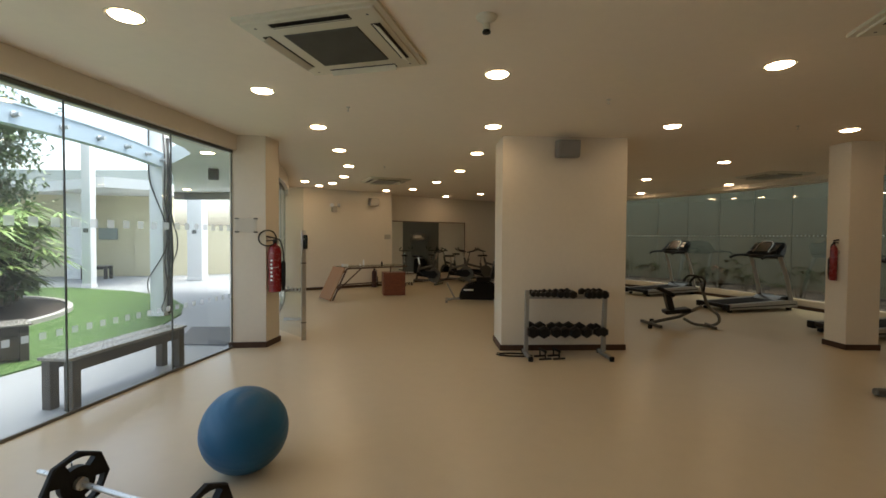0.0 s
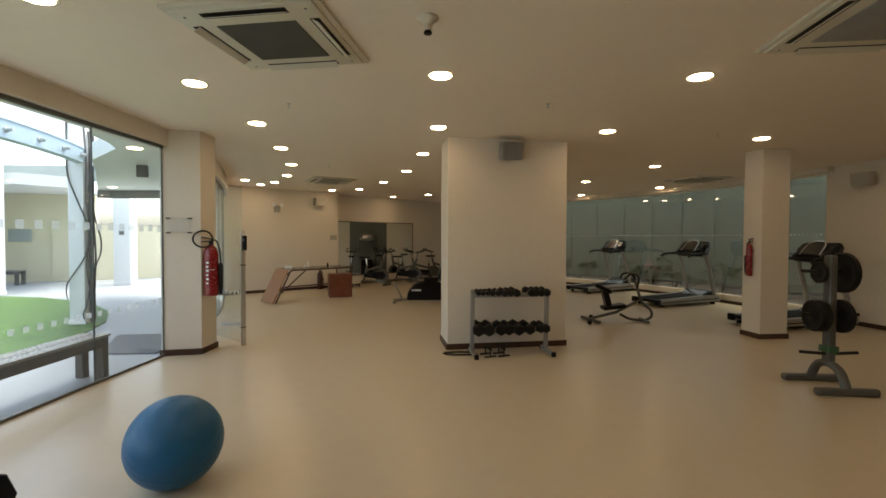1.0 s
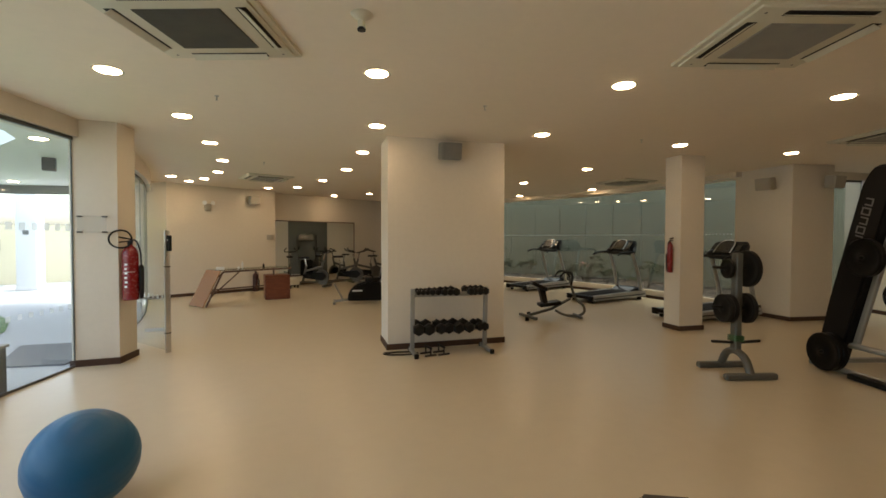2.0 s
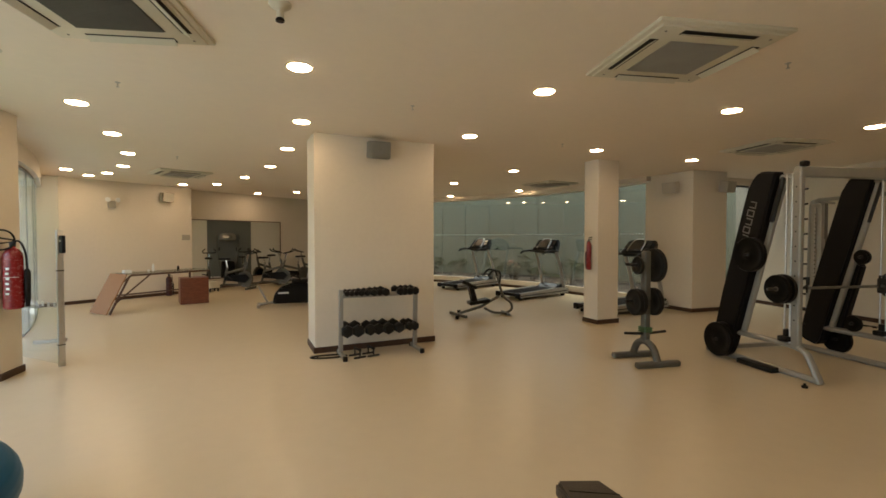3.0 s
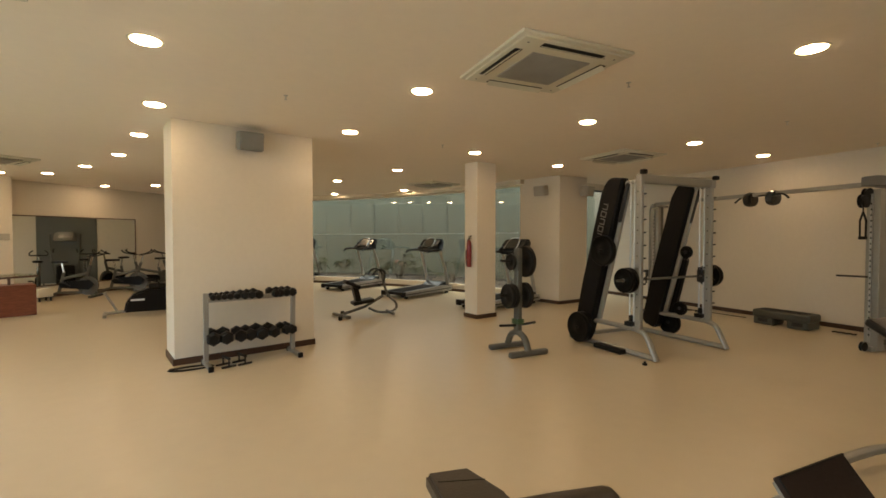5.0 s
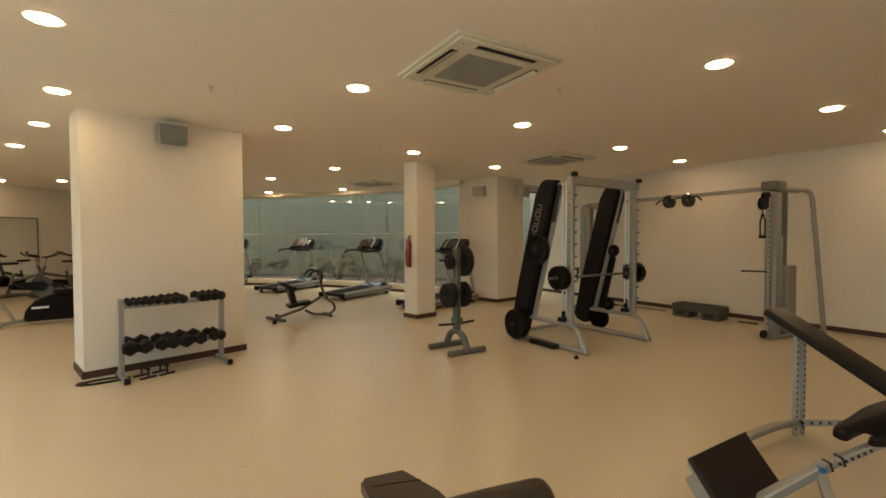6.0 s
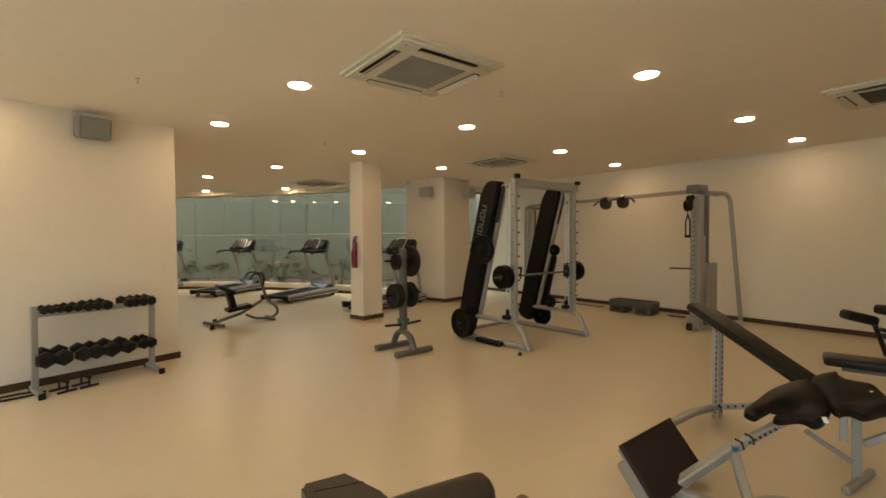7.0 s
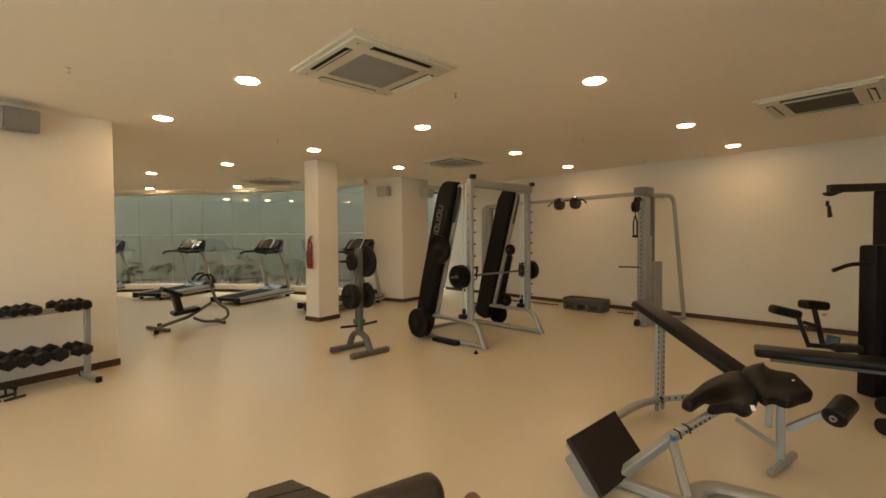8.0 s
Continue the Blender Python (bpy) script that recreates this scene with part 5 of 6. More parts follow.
for s in (-1, 1):
    bm = B()
    tube(bm, bend([(.31, s * .03, .62), (.31, s * .10, .79), (.24, s * .15, .86), (.12, s * .15, .86), (.05, s * .14, .76)], .06, 4), .017, 8)
    part("handle", bm, RUBBER, ab)


# ---- plate tree ----
ptree = thing("plate_tree", 3.16, 5.22, 0, -4, "grey steel plate tree loaded with black weight plates", "plate rack")
for y in (-.23, .23):
    bm = B()
    bar(bm, (-.28, y, .035), (.28, y, .035), .075, .065, bevel=.014)
    part("foot", bm, GREYMETAL, ptree)
bm = B()
tube(bm, bend([(0, -.23, .05), (0, -.15, .21), (0, 0, .26), (0, .15, .21), (0, .23, .05)], .09, 5), .044, 12, 0.85)
part("arch", bm, GREYMETAL, ptree)
bm = B()
bar(bm, (0, 0, .22), (0, 0, 1.32), .075, .095, (0, 1, 0), .012)
part("post", bm, GREYMETAL, ptree)
for z in (.34, .72, 1.15):
    for s in (-1, 1):
        bm = B()
        tube(bm, [(s * .03, 0, z), (s * .27, 0, z + .015)], .016, 10)
        part("peg", bm, BLACKMETAL, ptree)
bm = B()
for k in range(3):
    tube(bm, [(.047 * sx, .056 * sy, .37 + k * .022 + .004 * (sx * sy)) for sx, sy in ((-1, -1), (1, -1), (1, 1), (-1, 1), (-1, -1))], .010, 6)
part("tape", bm, GREENTAPE, ptree, "green tape wound round the post")
for s, z, r, w, o in ((-1, 1.157, .105, .032, .09), (1, 1.157, .20, .05, .09), (-1, .727, .155, .045, .07), (-1, .727, .155, .045, .12), (1, .727, .165, .05, .08)):
    bm = B()
    plate_bm(bm, M(), r, w)
    solid("weight_plate", bm, RUBBER, "round black weight plate hung on the plate tree", "weight plate", "plates on the tree",
          at=M(3.16, 5.22, 0, rz=-4) @ M(s * o, 0, z - 0.010, ry=90 * s))


# ---- smith machine ----
smith = thing("smith_machine", 4.935, 4.572, 0, -4, "tall grey smith machine with black shrouds and guide rods", "smith machine")
LEAN = 15.5
UPRIGHT = Matrix(((0, 0, 1, 0), (1, 0, 0, 0), (0, 1, 0, 0), (0, 0, 0, 1)))
for s in (-1, 1):
    X0 = s * .65
    bm = B()
    tube(bm, [(X0, .85, .035), (X0, -.57, .035)], .036, 8)
    tube(bm, bend([(X0, .62, .335), (X0, -.30, .335), (X0, -.44, .30), (X0, -.59, .012)], .16, 6), .040, 10, .8)
    tube(bm, bend([(X0, .58, .345), (X0, .70, .31), (X0, .84, .02)], .10, 4), .036, 10, .8)
    part("side_frame", bm, SILVER, smith)
    bm = B()
    bar(bm, (X0, -.33, .32), (X0, -.33, 2.20), .065, .090, (0, 1, 0), .012)
    post = part("front_post", bm, SILVER, smith)
    for k in range(10):
        z = .58 + k * .155
        bm = B()
        tube(bm, [(X0 + .026, -.36, z), (X0 + .026, -.400, z + .004)], .011, 6)
        part("rack_peg", bm, BLACKMETAL, post)
        bm = B()
        tube(bm, [(X0 - .0335, -.33, z + .03), (X0 - .0345, -.33, z + .03)], .009, 8)
        part("hole", bm, DARKVOID, post)
    for y in (-.275, -.215):
        bm = B()
        tube(bm, [(X0 - .02, y, .34), (X0 - .02, y, 2.16)], .010, 8)
        part("guide_rod", bm, STEEL, smith)
    bm = B()
    box(bm, .15, .11, .055, M(X0 - .02, -.245, .40), .01, 1)
    box(bm, .06, .06, .08, M(X0 - .02, -.245, .46), .01, 1)
    part("bumper", bm, RUBBER, smith)
    # leaning rail with its long black shroud
    bm = B()
    bar(bm, (X0 + .02, .34, .30), (X0 + .02, -.165, 2.15), .055, .060, (0, 1, 0), .012)
    part("rear_post", bm, SILVER, smith)
    m = Matrix.Translation((X0 - .02 + (.04 if s > 0 else 0), .285, 1.165)) @ M(rx=LEAN)
    bm = B()
    outline = [(-.145, -1.02), (-.10, -1.08), (.08, -1.08), (.145, -1.02), (.150, -.4), (.148, .85), (.135, .98), (.08, 1.06), (.0, 1.085), (-.145, 1.10)]
    slab(bm, outline, -.068, .068, m @ UPRIGHT)
    bmesh.ops.bevel(bm, geom=bm.edges[:], offset=0.020, segments=3, affect="EDGES")
    sh = part("shroud", bm, DARKPLASTIC, smith, "long black slanted shroud")
    bm = B()
    box(bm, .05, .05, .50, m @ M(y=-.185, z=.80), .015, 1)
    part("cable_guard", bm, BLACKMETAL, sh)
    if s < 0:
        for k in range(5):
            bm = B()
            c = m @ M(-.069, .035, .70 - k * .098)
            for y0, z0, sy, sz in ((-.040, 0, .014, .078), (0, .032, .07, .014), (0, -.032, .07, .014)) + (((.040, 0, .014, .078),) if k % 2 else ()):
                box(bm, .004, sy, sz, c @ M(y=y0, z=z0))
            part("badge_mark", bm, PLASTIC, sh, "grey badge mark without lettering")
    bm = B()
    tube(bm, bend([(X0, -.33, 2.13), (X0, -.02, 2.13), (X0 + .02, .10, 1.96)], .08, 5), .028, 10)
    part("top_rail", bm, SILVER, smith)
    bm = B()
    box(bm, .08, .06, .055, M(X0 + .02 * s, -.40, 2.235), .010, 1)
    part("cap", bm, RUBBER, smith)
bm = B()
bar(bm, (-.68, -.33, 2.165), (.74, -.33, 2.165), .075, .11, bevel=.012)
part("top_beam", bm, SILVER, smith)
bm = B()
tube(bm, bend([(.20, -.335, 2.222), (.45, -.35, 2.228), (.62, -.38, 2.235)], .1, 4), .010, 8)
part("top_rod", bm, CHROME, smith)
bm = B()
bar(bm, (-.65, .80, .05), (.65, .80, .05), .06, .05)
part("rear_beam", bm, SILVER, smith)
bm = B()
tube(bm, [(-.95, -.265, .935), (.95, -.265, .935)], .015, 10)
part("lift_bar", bm, GREYMETAL, smith)
for s in (-1, 1):
    bm = B()
    box(bm, .07, .10, .17, M(s * .63, -.245, .935), .012, 1)
    tube(bm, [(s * .50, -.265, .935), (s * .50, -.325, .985), (s * .50, -.325, 1.06)], .010, 6)
    box(bm, .16, .016, .014, M(s * .56, -.30, 1.05), .003, 1)
    box(bm, .016, .016, .17, M(s * .49, -.30, .975), .003, 1)
    part("carriage", bm, BLACKMETAL, smith)
m = Matrix.Translation((.74, .26, .78)) @ M(rx=LEAN)
bm = B()
slab(bm, [(-.15, -.42), (.16, -.44), (.17, .10), (.10, .30), (-.02, .45), (-.13, .42)], -.05, .05, m @ UPRIGHT)
bmesh.ops.bevel(bm, geom=bm.edges[:], offset=0.022, segments=3, affect="EDGES")
part("rear_cover", bm, DARKPLASTIC, smith)
bm = B()
pad(bm, .16, .46, .06, M(-.70, .06, .030), .022)
part("floor_pad", bm, RUBBER, smith)
SM = M(4.935, 4.572, 0, rz=-4)
for x, y, z, r, w in ((-.76, -.265, .935, .155, .045), (-.82, -.265, .935, .15, .045), (.76, -.265, .935, .155, .045), (.82, -.265, .935, .15, .045),
                      (-.80, .10, 1.285, .195, .06), (-.80, .465, .245, .205, .055), (-.86, .465, .245, .205, .05), (.80, .36, .19, .175, .05), (.58, -.06, 1.25, .085, .04), (.58, .02, .46, .095, .04)):
    bm = B()
    plate_bm(bm, M(), r, w)
    plate = solid("weight_plate", bm, GLOSSRUBBER, "round black weight plate on the smith machine", "weight plate", "plates on the smith machine", at=SM @ M(x - w / 2, y, z, ry=90))
    bm = B()
    lathe(bm, [(.0, -.040), (.014, -.038), (.015, -.002), (.027, .0), (.027, .004)], M(), 14)
    part("peg_end", bm, GREYMETAL if abs(z - .935) < .01 else BLACKMETAL, plate)
bm = B()
lathe(bm, [(0.0, 0), (.025, .002), (.03, .02), (.012, .03), (.012, .045), (.0, .047)], None, 14)
solid("bar_collar", bm, RUBBER, "small black bar collar lying on the floor", "collar", at=M(4.02, 4.02, 0.001))


# ---- cable crossover ----
cross = thing("cable_crossover", 7.05, 3.00, 0, 0, "tall silver cable crossover with pulleys and a high crossbar", "cable machine")


def tower(ox, oy, ang, flip, fx, fy):
    r = Matrix.Translation((ox, oy, 0)) @ M(rz=ang)
    bm = B()
    box(bm, .125, .15, 2.04, r @ M(.065, 0, 1.04), .012, 2)
    housing = part("column_housing", bm, SILVER, cross)
    bm = B()
    box(bm, .085, .11, 1.30, r @ M(.165, 0, .80), .010, 2)
    part("inner_panel", bm, PALESILVER, housing)
    bm = B()
    bar(bm, r @ Vector((.305, 0, .05)), r @ Vector((.305, 0, 2.08)), .075, .085, (0, 1, 0), .01)
    part("guide_column", bm, PLASTIC, cross)
    bm = B()
    tube(bm, [r @ Vector((.225, 0, 1.42)), r @ Vector((.225, 0, 2.06))], .012, 8)
    tube(bm, [r @ Vector((.390, 0, 1.02)), r @ Vector((.390, 0, 2.06))], .008, 8)
    part("guide_rod", bm, STEEL, cross)
    bm = B()
    box(bm, .235, .19, .94, r @ M(.365, 0, .56), .02, 2)
    cover = part("weight_stack_cover", bm, GREYCOVER, cross)
    bm = B()
    box(bm, .012, .194, .86, r @ M(.30, 0, .56), .003, 1)
    part("cover_joint", bm, PLASTIC, cover)
    bm = B()
    bar(bm, r @ Vector((-.035, 0, .12)), r @ Vector((-.035, 0, 2.0)), .020, .028, (0, 1, 0), .003)
    rail = part("pulley_rail", bm, PALESILVER, cross)
    for k in range(24):
        bm = B()
        c = r @ Vector((-.047, -.006, .22 + k * .072))
        box(bm, .008, .012, .022, Matrix.Translation(c) @ M(rz=ang))
        part("rail_hole", bm, DARKVOID, rail)
    bm = B()
    tube(bm, [r @ Vector((.05, 0, 2.10)), r @ Vector((.62, -.02, 2.10))], .026, 8)
    part("top_tube", bm, SILVER, cross)
    bm = B()
    foot_at = Vector((fx, fy, .03))
    knee = Vector((ox, oy, 2.12)).lerp(Vector((fx, fy, 2.12)), .72)
    tube(bm, bend([r @ Vector((.05, 0, 2.11)), knee, foot_at], .16, 6), .032 if flip > 0 else .042, 10)
    part("back_stay", bm, SILVER, cross)
    bm = B()
    bar(bm, r @ Vector((-.05, 0, .04)), foot_at + Vector((0, 0, .01)), .08, .06)
    part("base_rail", bm, SILVER, cross)
    if flip < 0:
        return
    bm = B()
    box(bm, .28, .20, .13, r @ M(.06, 0, 2.16), .03, 2)
    part("pulley_head", bm, PLASTIC, cross)
    for z, rr, px in ((1.99, .085, -.06), (1.91, .088, -.13)):
        bm = B()
        lathe(bm, [(.02, -.030), (rr, -.026), (rr * .85, 0), (rr, .026), (.02, .030)], r @ M(px, .03 * flip, z, rx=90), 18)
        part("pulley", bm, DARKPLASTIC, cross)
    bm = B()
    lathe(bm, [(.02, -.02), (.06, -.018), (.05, 0), (.06, .018), (.02, .02)], r @ M(-.13, .0, .075, rx=90), 18)
    part("low_pulley", bm, DARKPLASTIC, cross)
    bm = B()
    tube(bm, [r @ Vector((-.19, 0, 1.90)), r @ Vector((-.19, 0, 1.76))], .008, 6)
    tube(bm, [r @ Vector((-.19, y0, z0)) for y0, z0 in ((0, 1.77), (.032, 1.66), (.030, 1.45), (-.030, 1.45), (-.032, 1.66), (0, 1.77))], .011, 6)
    tube(bm, [r @ Vector((-.19, -.040, 1.445)), r @ Vector((-.19, .040, 1.445))], .020, 8)
    part("strap_handle", bm, RUBBER, cross)
    bm = B()
    tube(bm, [r @ Vector((-.02, 0, .95)), r @ Vector((-.16, .30, .95))], .012, 8)
    part("pull_pin", bm, BLACKMETAL, cross)


tower(0, 0, -12, 1, 1.03, -.38)
tower(.72, 3.55, 14, -1, 1.28, 4.05)
bm = B()
bar(bm, (0.05, 0, 2.13), (.78, 3.55, 2.13), .06, .06)
part("crossbar", bm, SILVER, cross)
d2 = Vector((.73, 3.55, 0)).normalized()
mid = Vector((0.05, 0, 2.06)) + d2 * 1.28
for k in (0.0, .36):
    bm = B()
    q = mid + d2 * k
    lathe(bm, [(.03, -.06), (.11, -.05), (.12, 0), (.11, .05), (.03, .06)], along(q, q + d2), 18)
    part("grip_roller", bm, HOOD, cross)
bm = B()
q0_, q1_ = mid - d2 * .28, mid + d2 * .62
tube(bm, bend([q0_ + Vector((-.06, .02, -.02)), q0_ + Vector((-.02, .10, .05)), q1_ + Vector((-.02, -.10, .05)), q1_ + Vector((-.06, -.02, -.04))], .08, 4), .015, 8)
part("chin_bar", bm, BLACKMETAL, cross)

# ---- aerobic step by the wall ----
step = thing("aerobic_step", 8.02, 4.34, 0, 86.4, "dark grey-green aerobic step with black risers at the wall", "aerobic step")
bm = B()
box(bm, .84, .36, .13, M(z=.178), .045, 4)
deck = part("top", bm, STEPGREY, step)
bm = B()
for k in range(7):
    bar(bm, (-.36, -.12 + k * .04, .2435), (.36, -.12 + k * .04, .2435), .012, .004, bevel=0)
part("tread", bm, RUBBER, deck)
for s in (-1, 1):
    bm = B()
    box(bm, .30, .35, .125, M(s * .25, 0, .063), .03, 3)
    foot = part("riser", bm, STEPGREY, step)
    for q in (-1, 1):
        bm = B()
        pad(bm, .15, .012, .055, M(s * .25, q * .174, .075), .005)
        part("hand_hole", bm, DARKVOID, foot)
bm = B()
g = random.Random(12)
pts = [(8.29 - .064 * (6.9 - 5.6 + i * .16) * .3 + g.uniform(-.03, .03), 6.8 - i * .16, .010) for i in range(12)]
tube(bm, bend(pts, .06, 3), .008, 6)
solid("loose_cable", bm, RUBBER, "thin black cable lying along the wall foot", "cable")
bm = B()
tube(bm, bend([(8.18 + .10 * math.sin(i * 1.9), 6.5 - i * .05, .012) for i in range(14)], .04, 3), .010, 6)
solid("loose_cable", bm, RUBBER, "tangled black cable lying by the wall foot", "cable")

bm = B()
tube(bm, bend([(8.06 + .035 * math.sin(i * 2.3), 3.74 - i * .026, .012 + .006 * (i % 3)) for i in range(12)], .03, 3), .011, 6)
solid("loose_cable", bm, RUBBER, "small heap of black cable by the crossover's foot", "cable")

# ---- adjustable bench with leg curl ----
bench = thing("adjustable_bench", 2.9, 1.35, 0, 0, "adjustable black weight bench with perforated grey frame", "weight bench")
O = Vector((2.9, 1.35, 0))


def P(x, y, z):
    return Vector((x, y, z)) - O


for k in (-.032, .032):
    bm = B()
    bar(bm, P(3.585 + k, 1.775 - k * .4, .0), P(3.585 + k, 1.775 - k * .4, .80), .020, .032, (0, 1, 0), .003)
    up = part("upright", bm, SILVER, bench)
    for j in range(17):
        bm = B()
        c = P(3.585 + k, 1.775 - k * .4, .06 + j * .043)
        tube(bm, [c + Vector((-.0135, -.013, 0)), c + Vector((-.0175, -.017, 0))], .007, 6)
        part("hole", bm, DARKVOID, up)
bm = B()
a, b = P(3.50, 1.92, .905), P(3.33, 1.16, .475)
m = along((a + b) / 2, b)
xa = (b - a).normalized()
yv = Vector((0, 0, 1)).cross(xa).normalized()
zv = xa.cross(yv)
fr3 = Matrix((xa, yv, zv)).transposed().to_4x4()
fr3.translation = (a + b) / 2
pad(bm, (b - a).length, .23, .055, fr3, .025)
part("backrest", bm, VINYLBLACK, bench)
bm = B()
bar(bm, a + Vector((0, 0, -.05)), b + Vector((0, 0, -.05)), .04, .04)
part("back_rail", bm, SILVER, bench)
bm = B()
bar(bm, P(3.12, .93, .02), P(3.09, .935, .50), .040, .045, (0, 1, 0))
part("rear_post", bm, SILVER, bench)
bm = B()
bar(bm, P(2.90, .965, .024), P(3.29, .872, .024), .042, .044, bevel=.010)
part("rear_foot", bm, SILVER, bench)


def draped(name, outline, corners, thick, r):
    """A thick stuffed cushion with a rounded outline, lying on the slope through three corners."""
    p, q, w = (Vector(c) for c in corners)
    n = (q - p).cross(w - p).normalized()
    n = n if n.z > 0 else -n
    pts, count = [], len(outline)
    for k in range(count):
        a, b, c, d_ = (Vector(outline[(k + o) % count]) for o in (-1, 0, 1, 2))
        for u in (0, .25, .5, .75):
            pts.append(.5 * (2 * b + (c - a) * u + (2 * a - 5 * b + 4 * c - d_) * u * u + (3 * b - a - 3 * c + d_) * u ** 3))
    area = sum(a.x * b.y - a.y * b.x for a, b in zip(pts, pts[1:] + pts[:1]))
    bm, rings = B(), []
    for inset, down in ((r * 1.6, -.012), (r * .9, -.004), (r * .45, .006), (r * .12, r * .6), (0, thick * .5), (r * .12, thick - r * .6), (r, thick)):
        ring = []
        for k, v in enumerate(pts):
            tg = (pts[(k + 1) % len(pts)] - pts[k - 1]).normalized()
            side = Vector((-tg.y, tg.x)) * (1 if area > 0 else -1)
            xy = v + side * inset
            z = p.z - (n.x * (xy.x - p.x) + n.y * (xy.y - p.y)) / n.z
            ring.append(bm.verts.new(P(xy.x, xy.y, z) - n * down))
        rings.append(ring)
    for a, b in zip(rings, rings[1:]):
        for k in range(len(a)):
            bm.faces.new((a[k], a[(k + 1) % len(a)], b[(k + 1) % len(a)], b[k]))
    caps = [bm.faces.new(rings[0]), bm.faces.new(rings[-1])]
    bmesh.ops.triangulate(bm, faces=caps)
    return part(name, bm, VINYLBLACK, bench)


draped("chest_pad", [(2.658, 1.392), (2.79, 1.352), (2.915, 1.309), (3.042, 1.235), (3.118, 1.158), (3.044, 1.080), (2.946, 1.028), (2.822, 1.043), (2.767, 1.081), (2.768, 1.138), (2.692, 1.225), (2.707, 1.257), (2.808, 1.185), (2.850, 1.205), (2.813, 1.249), (2.709, 1.300), (2.640, 1.335)],
       ((2.60, 1.37, .41), (3.12, 1.14, .56), (2.74, 1.07, .40)), .062, .016)
draped("seat", [(3.124, 1.140), (3.265, 1.050), (3.216, .991), (3.240, .878), (3.164, .815), (3.086, .775), (3.003, .825), (2.921, .885), (2.922, .948), (2.881, 1.00), (2.965, 1.060)],
       ((3.10, 1.12, .57), (3.20, .74, .54), (2.95, .95, .50)), .075, .020)
for c, e in (((2.815, 1.045, .425), (2.7, .95, .55)), ((3.12, .865, .545), (3.06, .80, .70))):
    bm = B()
    box(bm, .026, .034, .004, along(P(*c), P(*e)), .001, 1)
    part("label_tag", bm, FROST, bench, "small white sewn tag")
bm = B()
bar(bm, P(3.02, .985, .26), P(3.02, .985, .42), .022, .035, (0, 1, 0), .003)
part("short_bar", bm, SILVER, bench)
bm = B()
tube(bm, [P(3.12, 1.17, .55), P(3.05, 1.10, .545), P(2.94, 1.03, .50), P(2.87, .99, .44)], .010, 6)
part("strap", bm, RUBBER, bench)
bm = B()
bar(bm, P(2.205, 1.635, .045), P(2.53, 1.395, .265), .060, .055, bevel=.008)
part("main_beam", bm, SILVER, bench)
bm = B()
bar(bm, P(2.50, 1.417, .245), P(2.98, 1.10, .455), .044, .042, bevel=.006)
inner = part("sliding_tube", bm, PALESILVER, bench)
way = (P(2.98, 1.10, .455) - P(2.50, 1.417, .245)).normalized()
for j in range(6):
    bm = B()
    c = P(2.50, 1.417, .245) + way * (.10 + j * .036)
    tube(bm, [c + Vector((-.0135, -.0195, .002)), c + Vector((-.0160, -.0235, .002))], .0085, 8)
    part("hole", bm, DARKVOID, inner)
bm = B()
for k in (.055, .125):
    c = P(2.50, 1.417, .245) + way * k
    bar(bm, c - way * .006, c + way * .006, .052, .052, bevel=.002)
part("clip", bm, BLACKMETAL, inner)
bm = B()
lathe(bm, [(.0, 0), (.015, .002), (.017, .014), (.008, .02), (.008, .05)], along(P(2.455, 1.385, .262), P(2.53, 1.46, .262)), 14)
part("knob", bm, KNOBBLUE, bench, "small blue adjusting knob")
bm = B()
bar(bm, P(2.505, 1.41, .23), P(2.27, 1.27, .03), .045, .050, bevel=.007)
bar(bm, P(2.215, 1.64, .035), P(2.21, 1.16, .035), .060, .050, bevel=.007)
part("front_leg", bm, SILVER, bench)
bm = B()
tube(bm, bend([P(2.16, 1.22, .03), P(2.40, 1.26, .03), P(2.51, 1.19, .03), P(2.56, .86, .03), P(2.40, .70, .03)], .10, 5), .055, 14, .5)
part("front_foot", bm, SILVER, bench)
bm = B()
tube(bm, bend([P(2.50, 1.95, .09), P(3.05, 1.90, .10), P(3.30, 1.84, .12), P(3.585, 1.775, .09)], .12, 4), .034, 10, .8)
part("low_rail", bm, SILVER, bench)
bm = B()
bar(bm, P(3.585, 1.775, .09), P(3.20, 1.12, .40), .012, .045)
strip = part("perforated_strip", bm, PALESILVER, bench)
for j in range(8):
    bm = B()
    c = P(3.585, 1.775, .09).lerp(P(3.20, 1.12, .40), .06 + j * .085)
    tube(bm, [c + Vector((-.006, .0035, 0)), c + Vector((-.009, .005, 0))], .010, 8)
    part("hole", bm, DARKVOID, strip)
bm = B()
lathe(bm, [(.0, 0), (.022, .002), (.024, .018), (.010, .024), (.010, .05)], along(P(3.555, 1.745, .10), P(3.62, 1.81, .10)), 14)
part("lock_knob", bm, BLACKMETAL, bench)
bm = B()
bar(bm, P(3.10, .95, .12), P(2.98, 1.15, .28), .03, .03)
part("brace", bm, SILVER, bench)
bm = B()
q = [P(1.95, 1.63, .04), P(2.48, 1.56, .06), P(2.54, 1.75, .30), P(1.99, 1.84, .30)]
e1, e2 = (q[1] - q[0]).normalized(), (q[3] - q[0])
e3 = e1.cross(e2).normalized()
e2n = e3.cross(e1)
fp = Matrix((e1, e2n, e3)).transposed().to_4x4()
fp.translation = sum(q, Vector()) / 4
pad(bm, .53, .33, .035, fp, .012)
plate = part("foot_plate", bm, BROWNRUBBER, bench, "dark brown rubber foot plate")
bm = B()
for k in range(-1, 2, 2):
    box(bm, .008, .33, .010, fp @ M(x=k * .258, z=.014), .003, 1)
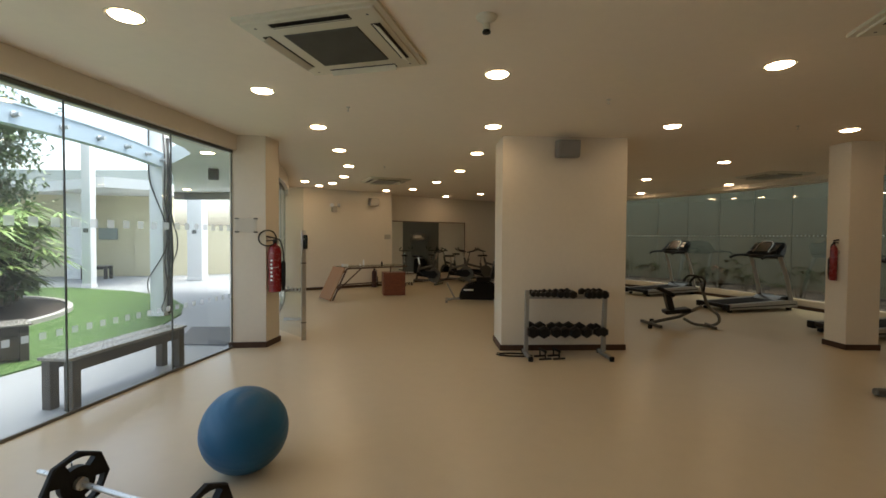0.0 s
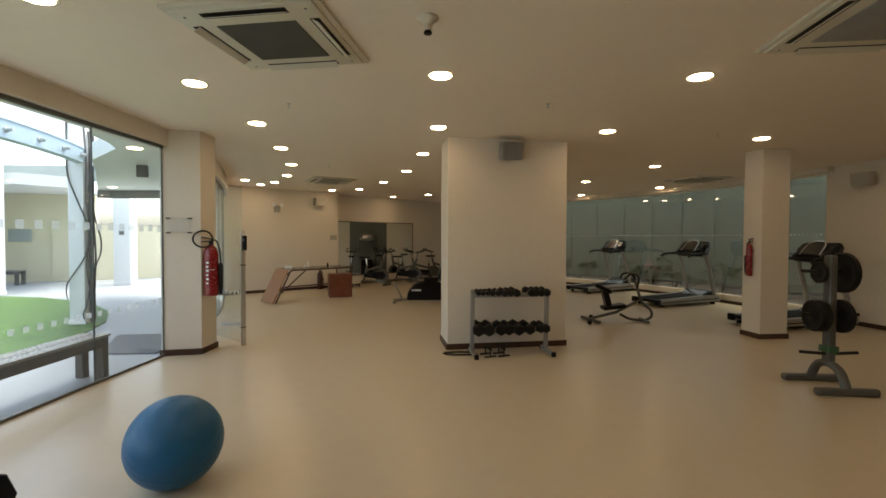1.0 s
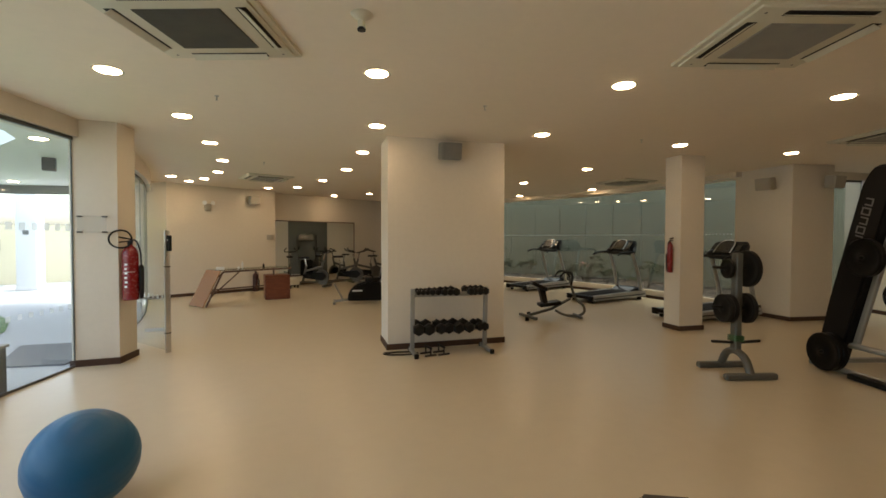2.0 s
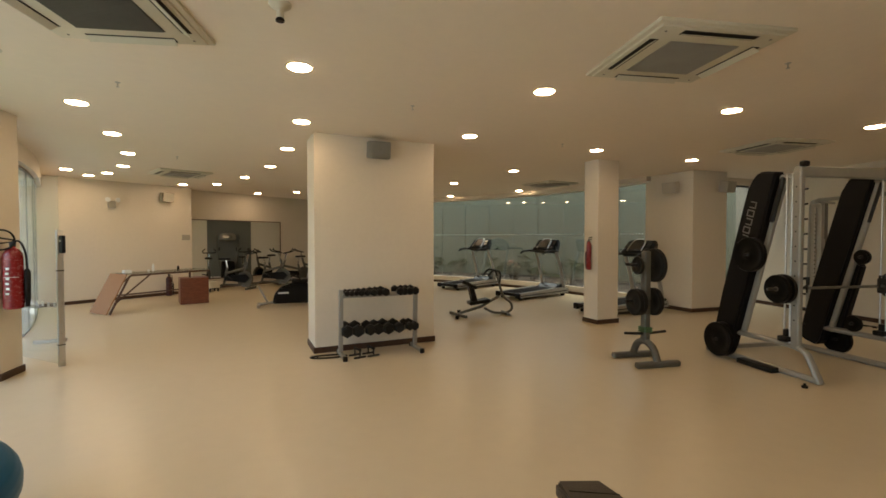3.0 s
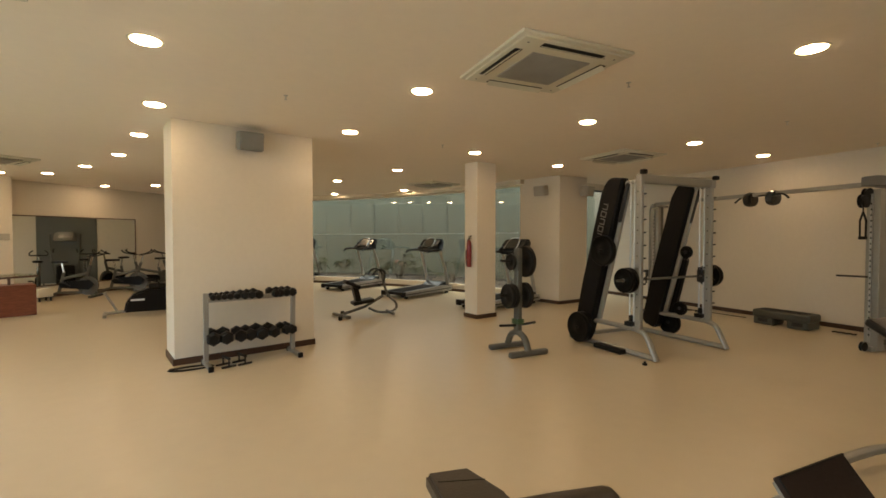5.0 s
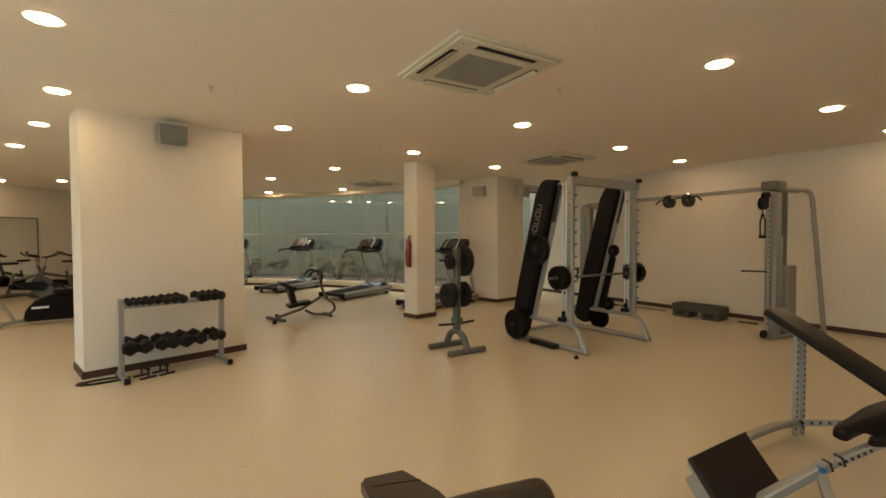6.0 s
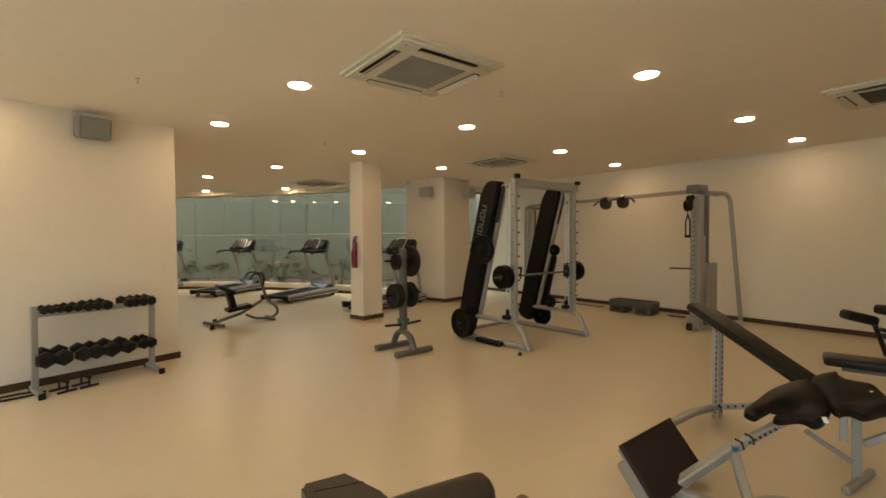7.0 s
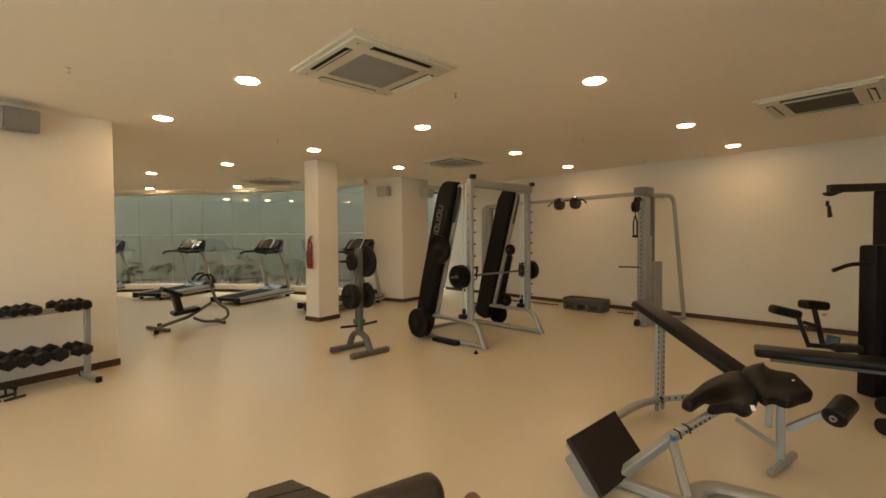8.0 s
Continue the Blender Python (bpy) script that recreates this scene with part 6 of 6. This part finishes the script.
box(bm, .53, .010, .012, fp @ M(y=.158, z=.016), .003, 1)
part("plate_lip", bm, RUBBER, plate)
bm = B()
box(bm, .50, .30, .03, fp @ M(z=-.032), .012, 2)
box(bm, .07, .24, .10, fp @ M(-.20, -.03, -.085), .03, 3)
part("foot_plate_tray", bm, SILVER, bench)
bm = B()
bar(bm, P(3.12, .90, .24), P(3.13, .70, .40), .040, .040)
part("curl_arm", bm, SILVER, bench)
bm = B()
ra, rb = P(3.03, .685, .39), P(3.21, .625, .445)
tube(bm, [ra, ra.lerp(rb, .06), ra.lerp(rb, .94), rb], [.05, .062, .062, .05], 18)
rl = part("leg_roller", bm, VINYLBLACK, bench)
bm = B()
lathe(bm, [(.010, -.004), (.010, .010), (.017, .012), (.019, .006), (.019, -.004)], along(ra, ra + (ra - rb)), 16)
part("roller_cap", bm, STEEL, rl)


# ---- lat pulldown ----
lat = thing("lat_pulldown", 5.10, 0.55, 0, 0, "dark lat pulldown machine with a long black bench", "weight machine")
O = Vector((5.10, 0.55, 0))
bm = B()
a, b = P(4.60, 1.24, .39), P(4.76, .12, .39)
xa = (b - a).normalized()
m = Matrix((xa, Vector((0, 0, 1)).cross(xa), Vector((0, 0, 1)))).transposed().to_4x4()
m.translation = (a + b) / 2
pad(bm, (b - a).length, .27, .075, m, .035)
part("bench_pad", bm, VINYLBLACK, lat)
bm = B()
bar(bm, a + Vector((.02, -.12, -.06)), b + Vector((0, 0, -.06)), .05, .05)
part("frame", bm, GREYMETAL, lat)
bm = B()
bar(bm, P(4.969, .857, .41), P(4.895, .945, .715), .035, .035, (0, 1, 0))
bar(bm, P(5.045, .759, .42), P(4.969, .825, .77), .04, .04, (0, 1, 0))
bar(bm, P(4.955, .875, .43), P(5.12, .55, .41), .04, .04)
bar(bm, P(5.06, .70, .42), P(5.07, .685, .52), .03, .10, (0, 1, 0))
box(bm, .22, .12, .07, Matrix.Translation(P(5.08, .60, .42)) @ M(rz=-60), .02, 2)
bar(bm, P(4.93, .90, .64), P(5.0, .80, .60), .030, .035)
part("knee_post", bm, BLACKMETAL, lat)
bm = B()
lathe(bm, [(.0, 0), (.016, .002), (.018, .014), (.007, .018), (.007, .07)], along(P(5.086, .746, .709), P(4.996, .797, .715)), 12)
part("lock_pin", bm, STEEL, lat)
for c, rz, tip in ((P(4.833, 1.03, .738), -52, 14), (P(4.995, .83, .801), -40, 6)):
    bm = B()
    pad(bm, .26, .12, .085, Matrix.Translation(c) @ M(rz=rz) @ M(ry=tip), .040)
    part("knee_pad", bm, VINYLBLACK, lat)
bm = B()
tube(bm, [P(5.03, .775, .712), P(5.075, .75, .71)], .008, 8)
part("pin", bm, STEEL, lat)
bm = B()
box(bm, .17, .15, 1.36, Matrix.Translation(P(5.17, .42, .68)) @ M(rz=-35), .03, 2)
part("stack_cover", bm, DARKPLASTIC, lat)
bm = B()
box(bm, .22, .16, 1.84, Matrix.Translation(P(5.27, .31, .925)) @ M(rz=-35), .02, 2)
part("tower", bm, DARKPLASTIC, lat)
bm = B()
bar(bm, P(5.42, .10, 1.88), P(4.98, .74, 1.87), .06, .07)
part("boom", bm, BLACKMETAL, lat)
bm = B()
slab(bm, [(-.02, 0), (.20, .045), (.20, .03), (.03, -.035), (-.02, -.03)], -.012, .012, Matrix.Translation(P(4.98, .745, 1.835)) @ M(rz=-55) @ M(rx=90))
part("boom_gusset", bm, BLACKMETAL, lat)
bm = B()
tube(bm, [P(4.955, .775, 1.825), P(5.02, .69, 1.83)], .012, 8)
part("stop_pin", bm, BLACKMETAL, lat)
bm = B()
tube(bm, [P(4.985, .735, 1.83), P(4.985, .735, 1.75)], .004, 6)
part("cable", bm, STEEL, lat)
bm = B()
lathe(bm, [(.0, -.014), (.026, -.012), (.026, .012), (.0, .014)], Matrix.Translation(P(4.98, .745, 1.735)) @ M(rx=90, ry=30), 14)
tube(bm, [P(4.985, .735, 1.72), P(4.99, .725, 1.61)], [.012, .019], 8)
part("hanging_handle", bm, RUBBER, lat)
bm = B()
tube(bm, bend([P(5.10, .46, 1.19), P(5.02, .58, 1.19), P(4.94, .70, 1.13)], .06, 4), .018, 10)
part("press_handle", bm, RUBBER, lat)
for z in (.066, .215):
    bm = B()
    tube(bm, [P(4.10, .415, z), P(4.24, .29, z)], .058, 16)
    part("leg_roller", bm, VINYLBLACK, lat)
bm = B()
bar(bm, P(4.22, .31, .03), P(5.2, .25, .03), .05, .05)
bar(bm, P(4.22, .31, .03), P(4.22, .31, .26), .04, .04, (0, 1, 0))
part("leg_frame", bm, GREYMETAL, lat)

# ---- low bench close by ----
low = thing("padded_bench", .72, 2.10, 0, 0, "dark brown padded weight bench on a grey frame", "weight bench")
O = Vector((.72, 2.10, 0))


def cushion(name, outline, z0, z1, r):
    bm = B()
    slab(bm, [(x - O.x, y - O.y) for x, y in outline], z0, z1)
    bmesh.ops.bevel(bm, geom=bm.edges[:], offset=r, segments=3, affect="EDGES")
    return part(name, bm, BROWNLEATHER, low)


cushion("head_pad", [(.445, 2.525), (.64, 2.475), (.675, 2.23), (.60, 1.93), (.34, 2.00)], .33, .405, .016)
bm = B()
ends = (P(.52, 2.14, .350), P(1.03, 1.955, .378))
tube(bm, [ends[0].lerp(ends[1], k) for k in (0, .02, .06, .5, .90, .95, .985, 1)], [.05, .07, .085, .088, .086, .078, .055, .02], 22, .92)
part("roll_pad", bm, BROWNLEATHER, low)
bm = B()
bar(bm, P(.455, 2.425, .4055), P(.645, 2.345, .4055), .005, .003, bevel=0)
part("seam", bm, RUBBER, low)
bm = B()
bar(bm, P(.95, 1.98, .20), P(1.27, 1.94, .20), .04, .04)
part("arm", bm, SILVER, low)
bm = B()
tube(bm, [P(1.22, 1.84, .20), P(1.225, 1.85, .20), P(1.275, 1.98, .20), P(1.28, 1.99, .20)], [.03, .045, .045, .03], 16)
part("leg_roller", bm, TANLEATHER, low, "brown padded roller")
bm = B()
bar(bm, P(.50, 2.22, .29), P(1.0, 1.95, .29), .05, .06)
bar(bm, P(.55, 2.20, .02), P(.55, 2.20, .29), .05, .05, (0, 1, 0))
bar(bm, P(.95, 1.98, .02), P(.95, 1.98, .29), .05, .05, (0, 1, 0))
part("frame", bm, SILVER, low)
for x, y in ((.55, 2.20), (.95, 1.98)):
    bm = B()
    bar(bm, P(x - .10, y - .18, .025), P(x + .10, y + .18, .025), .05, .05)
    part("foot", bm, SILVER, low)
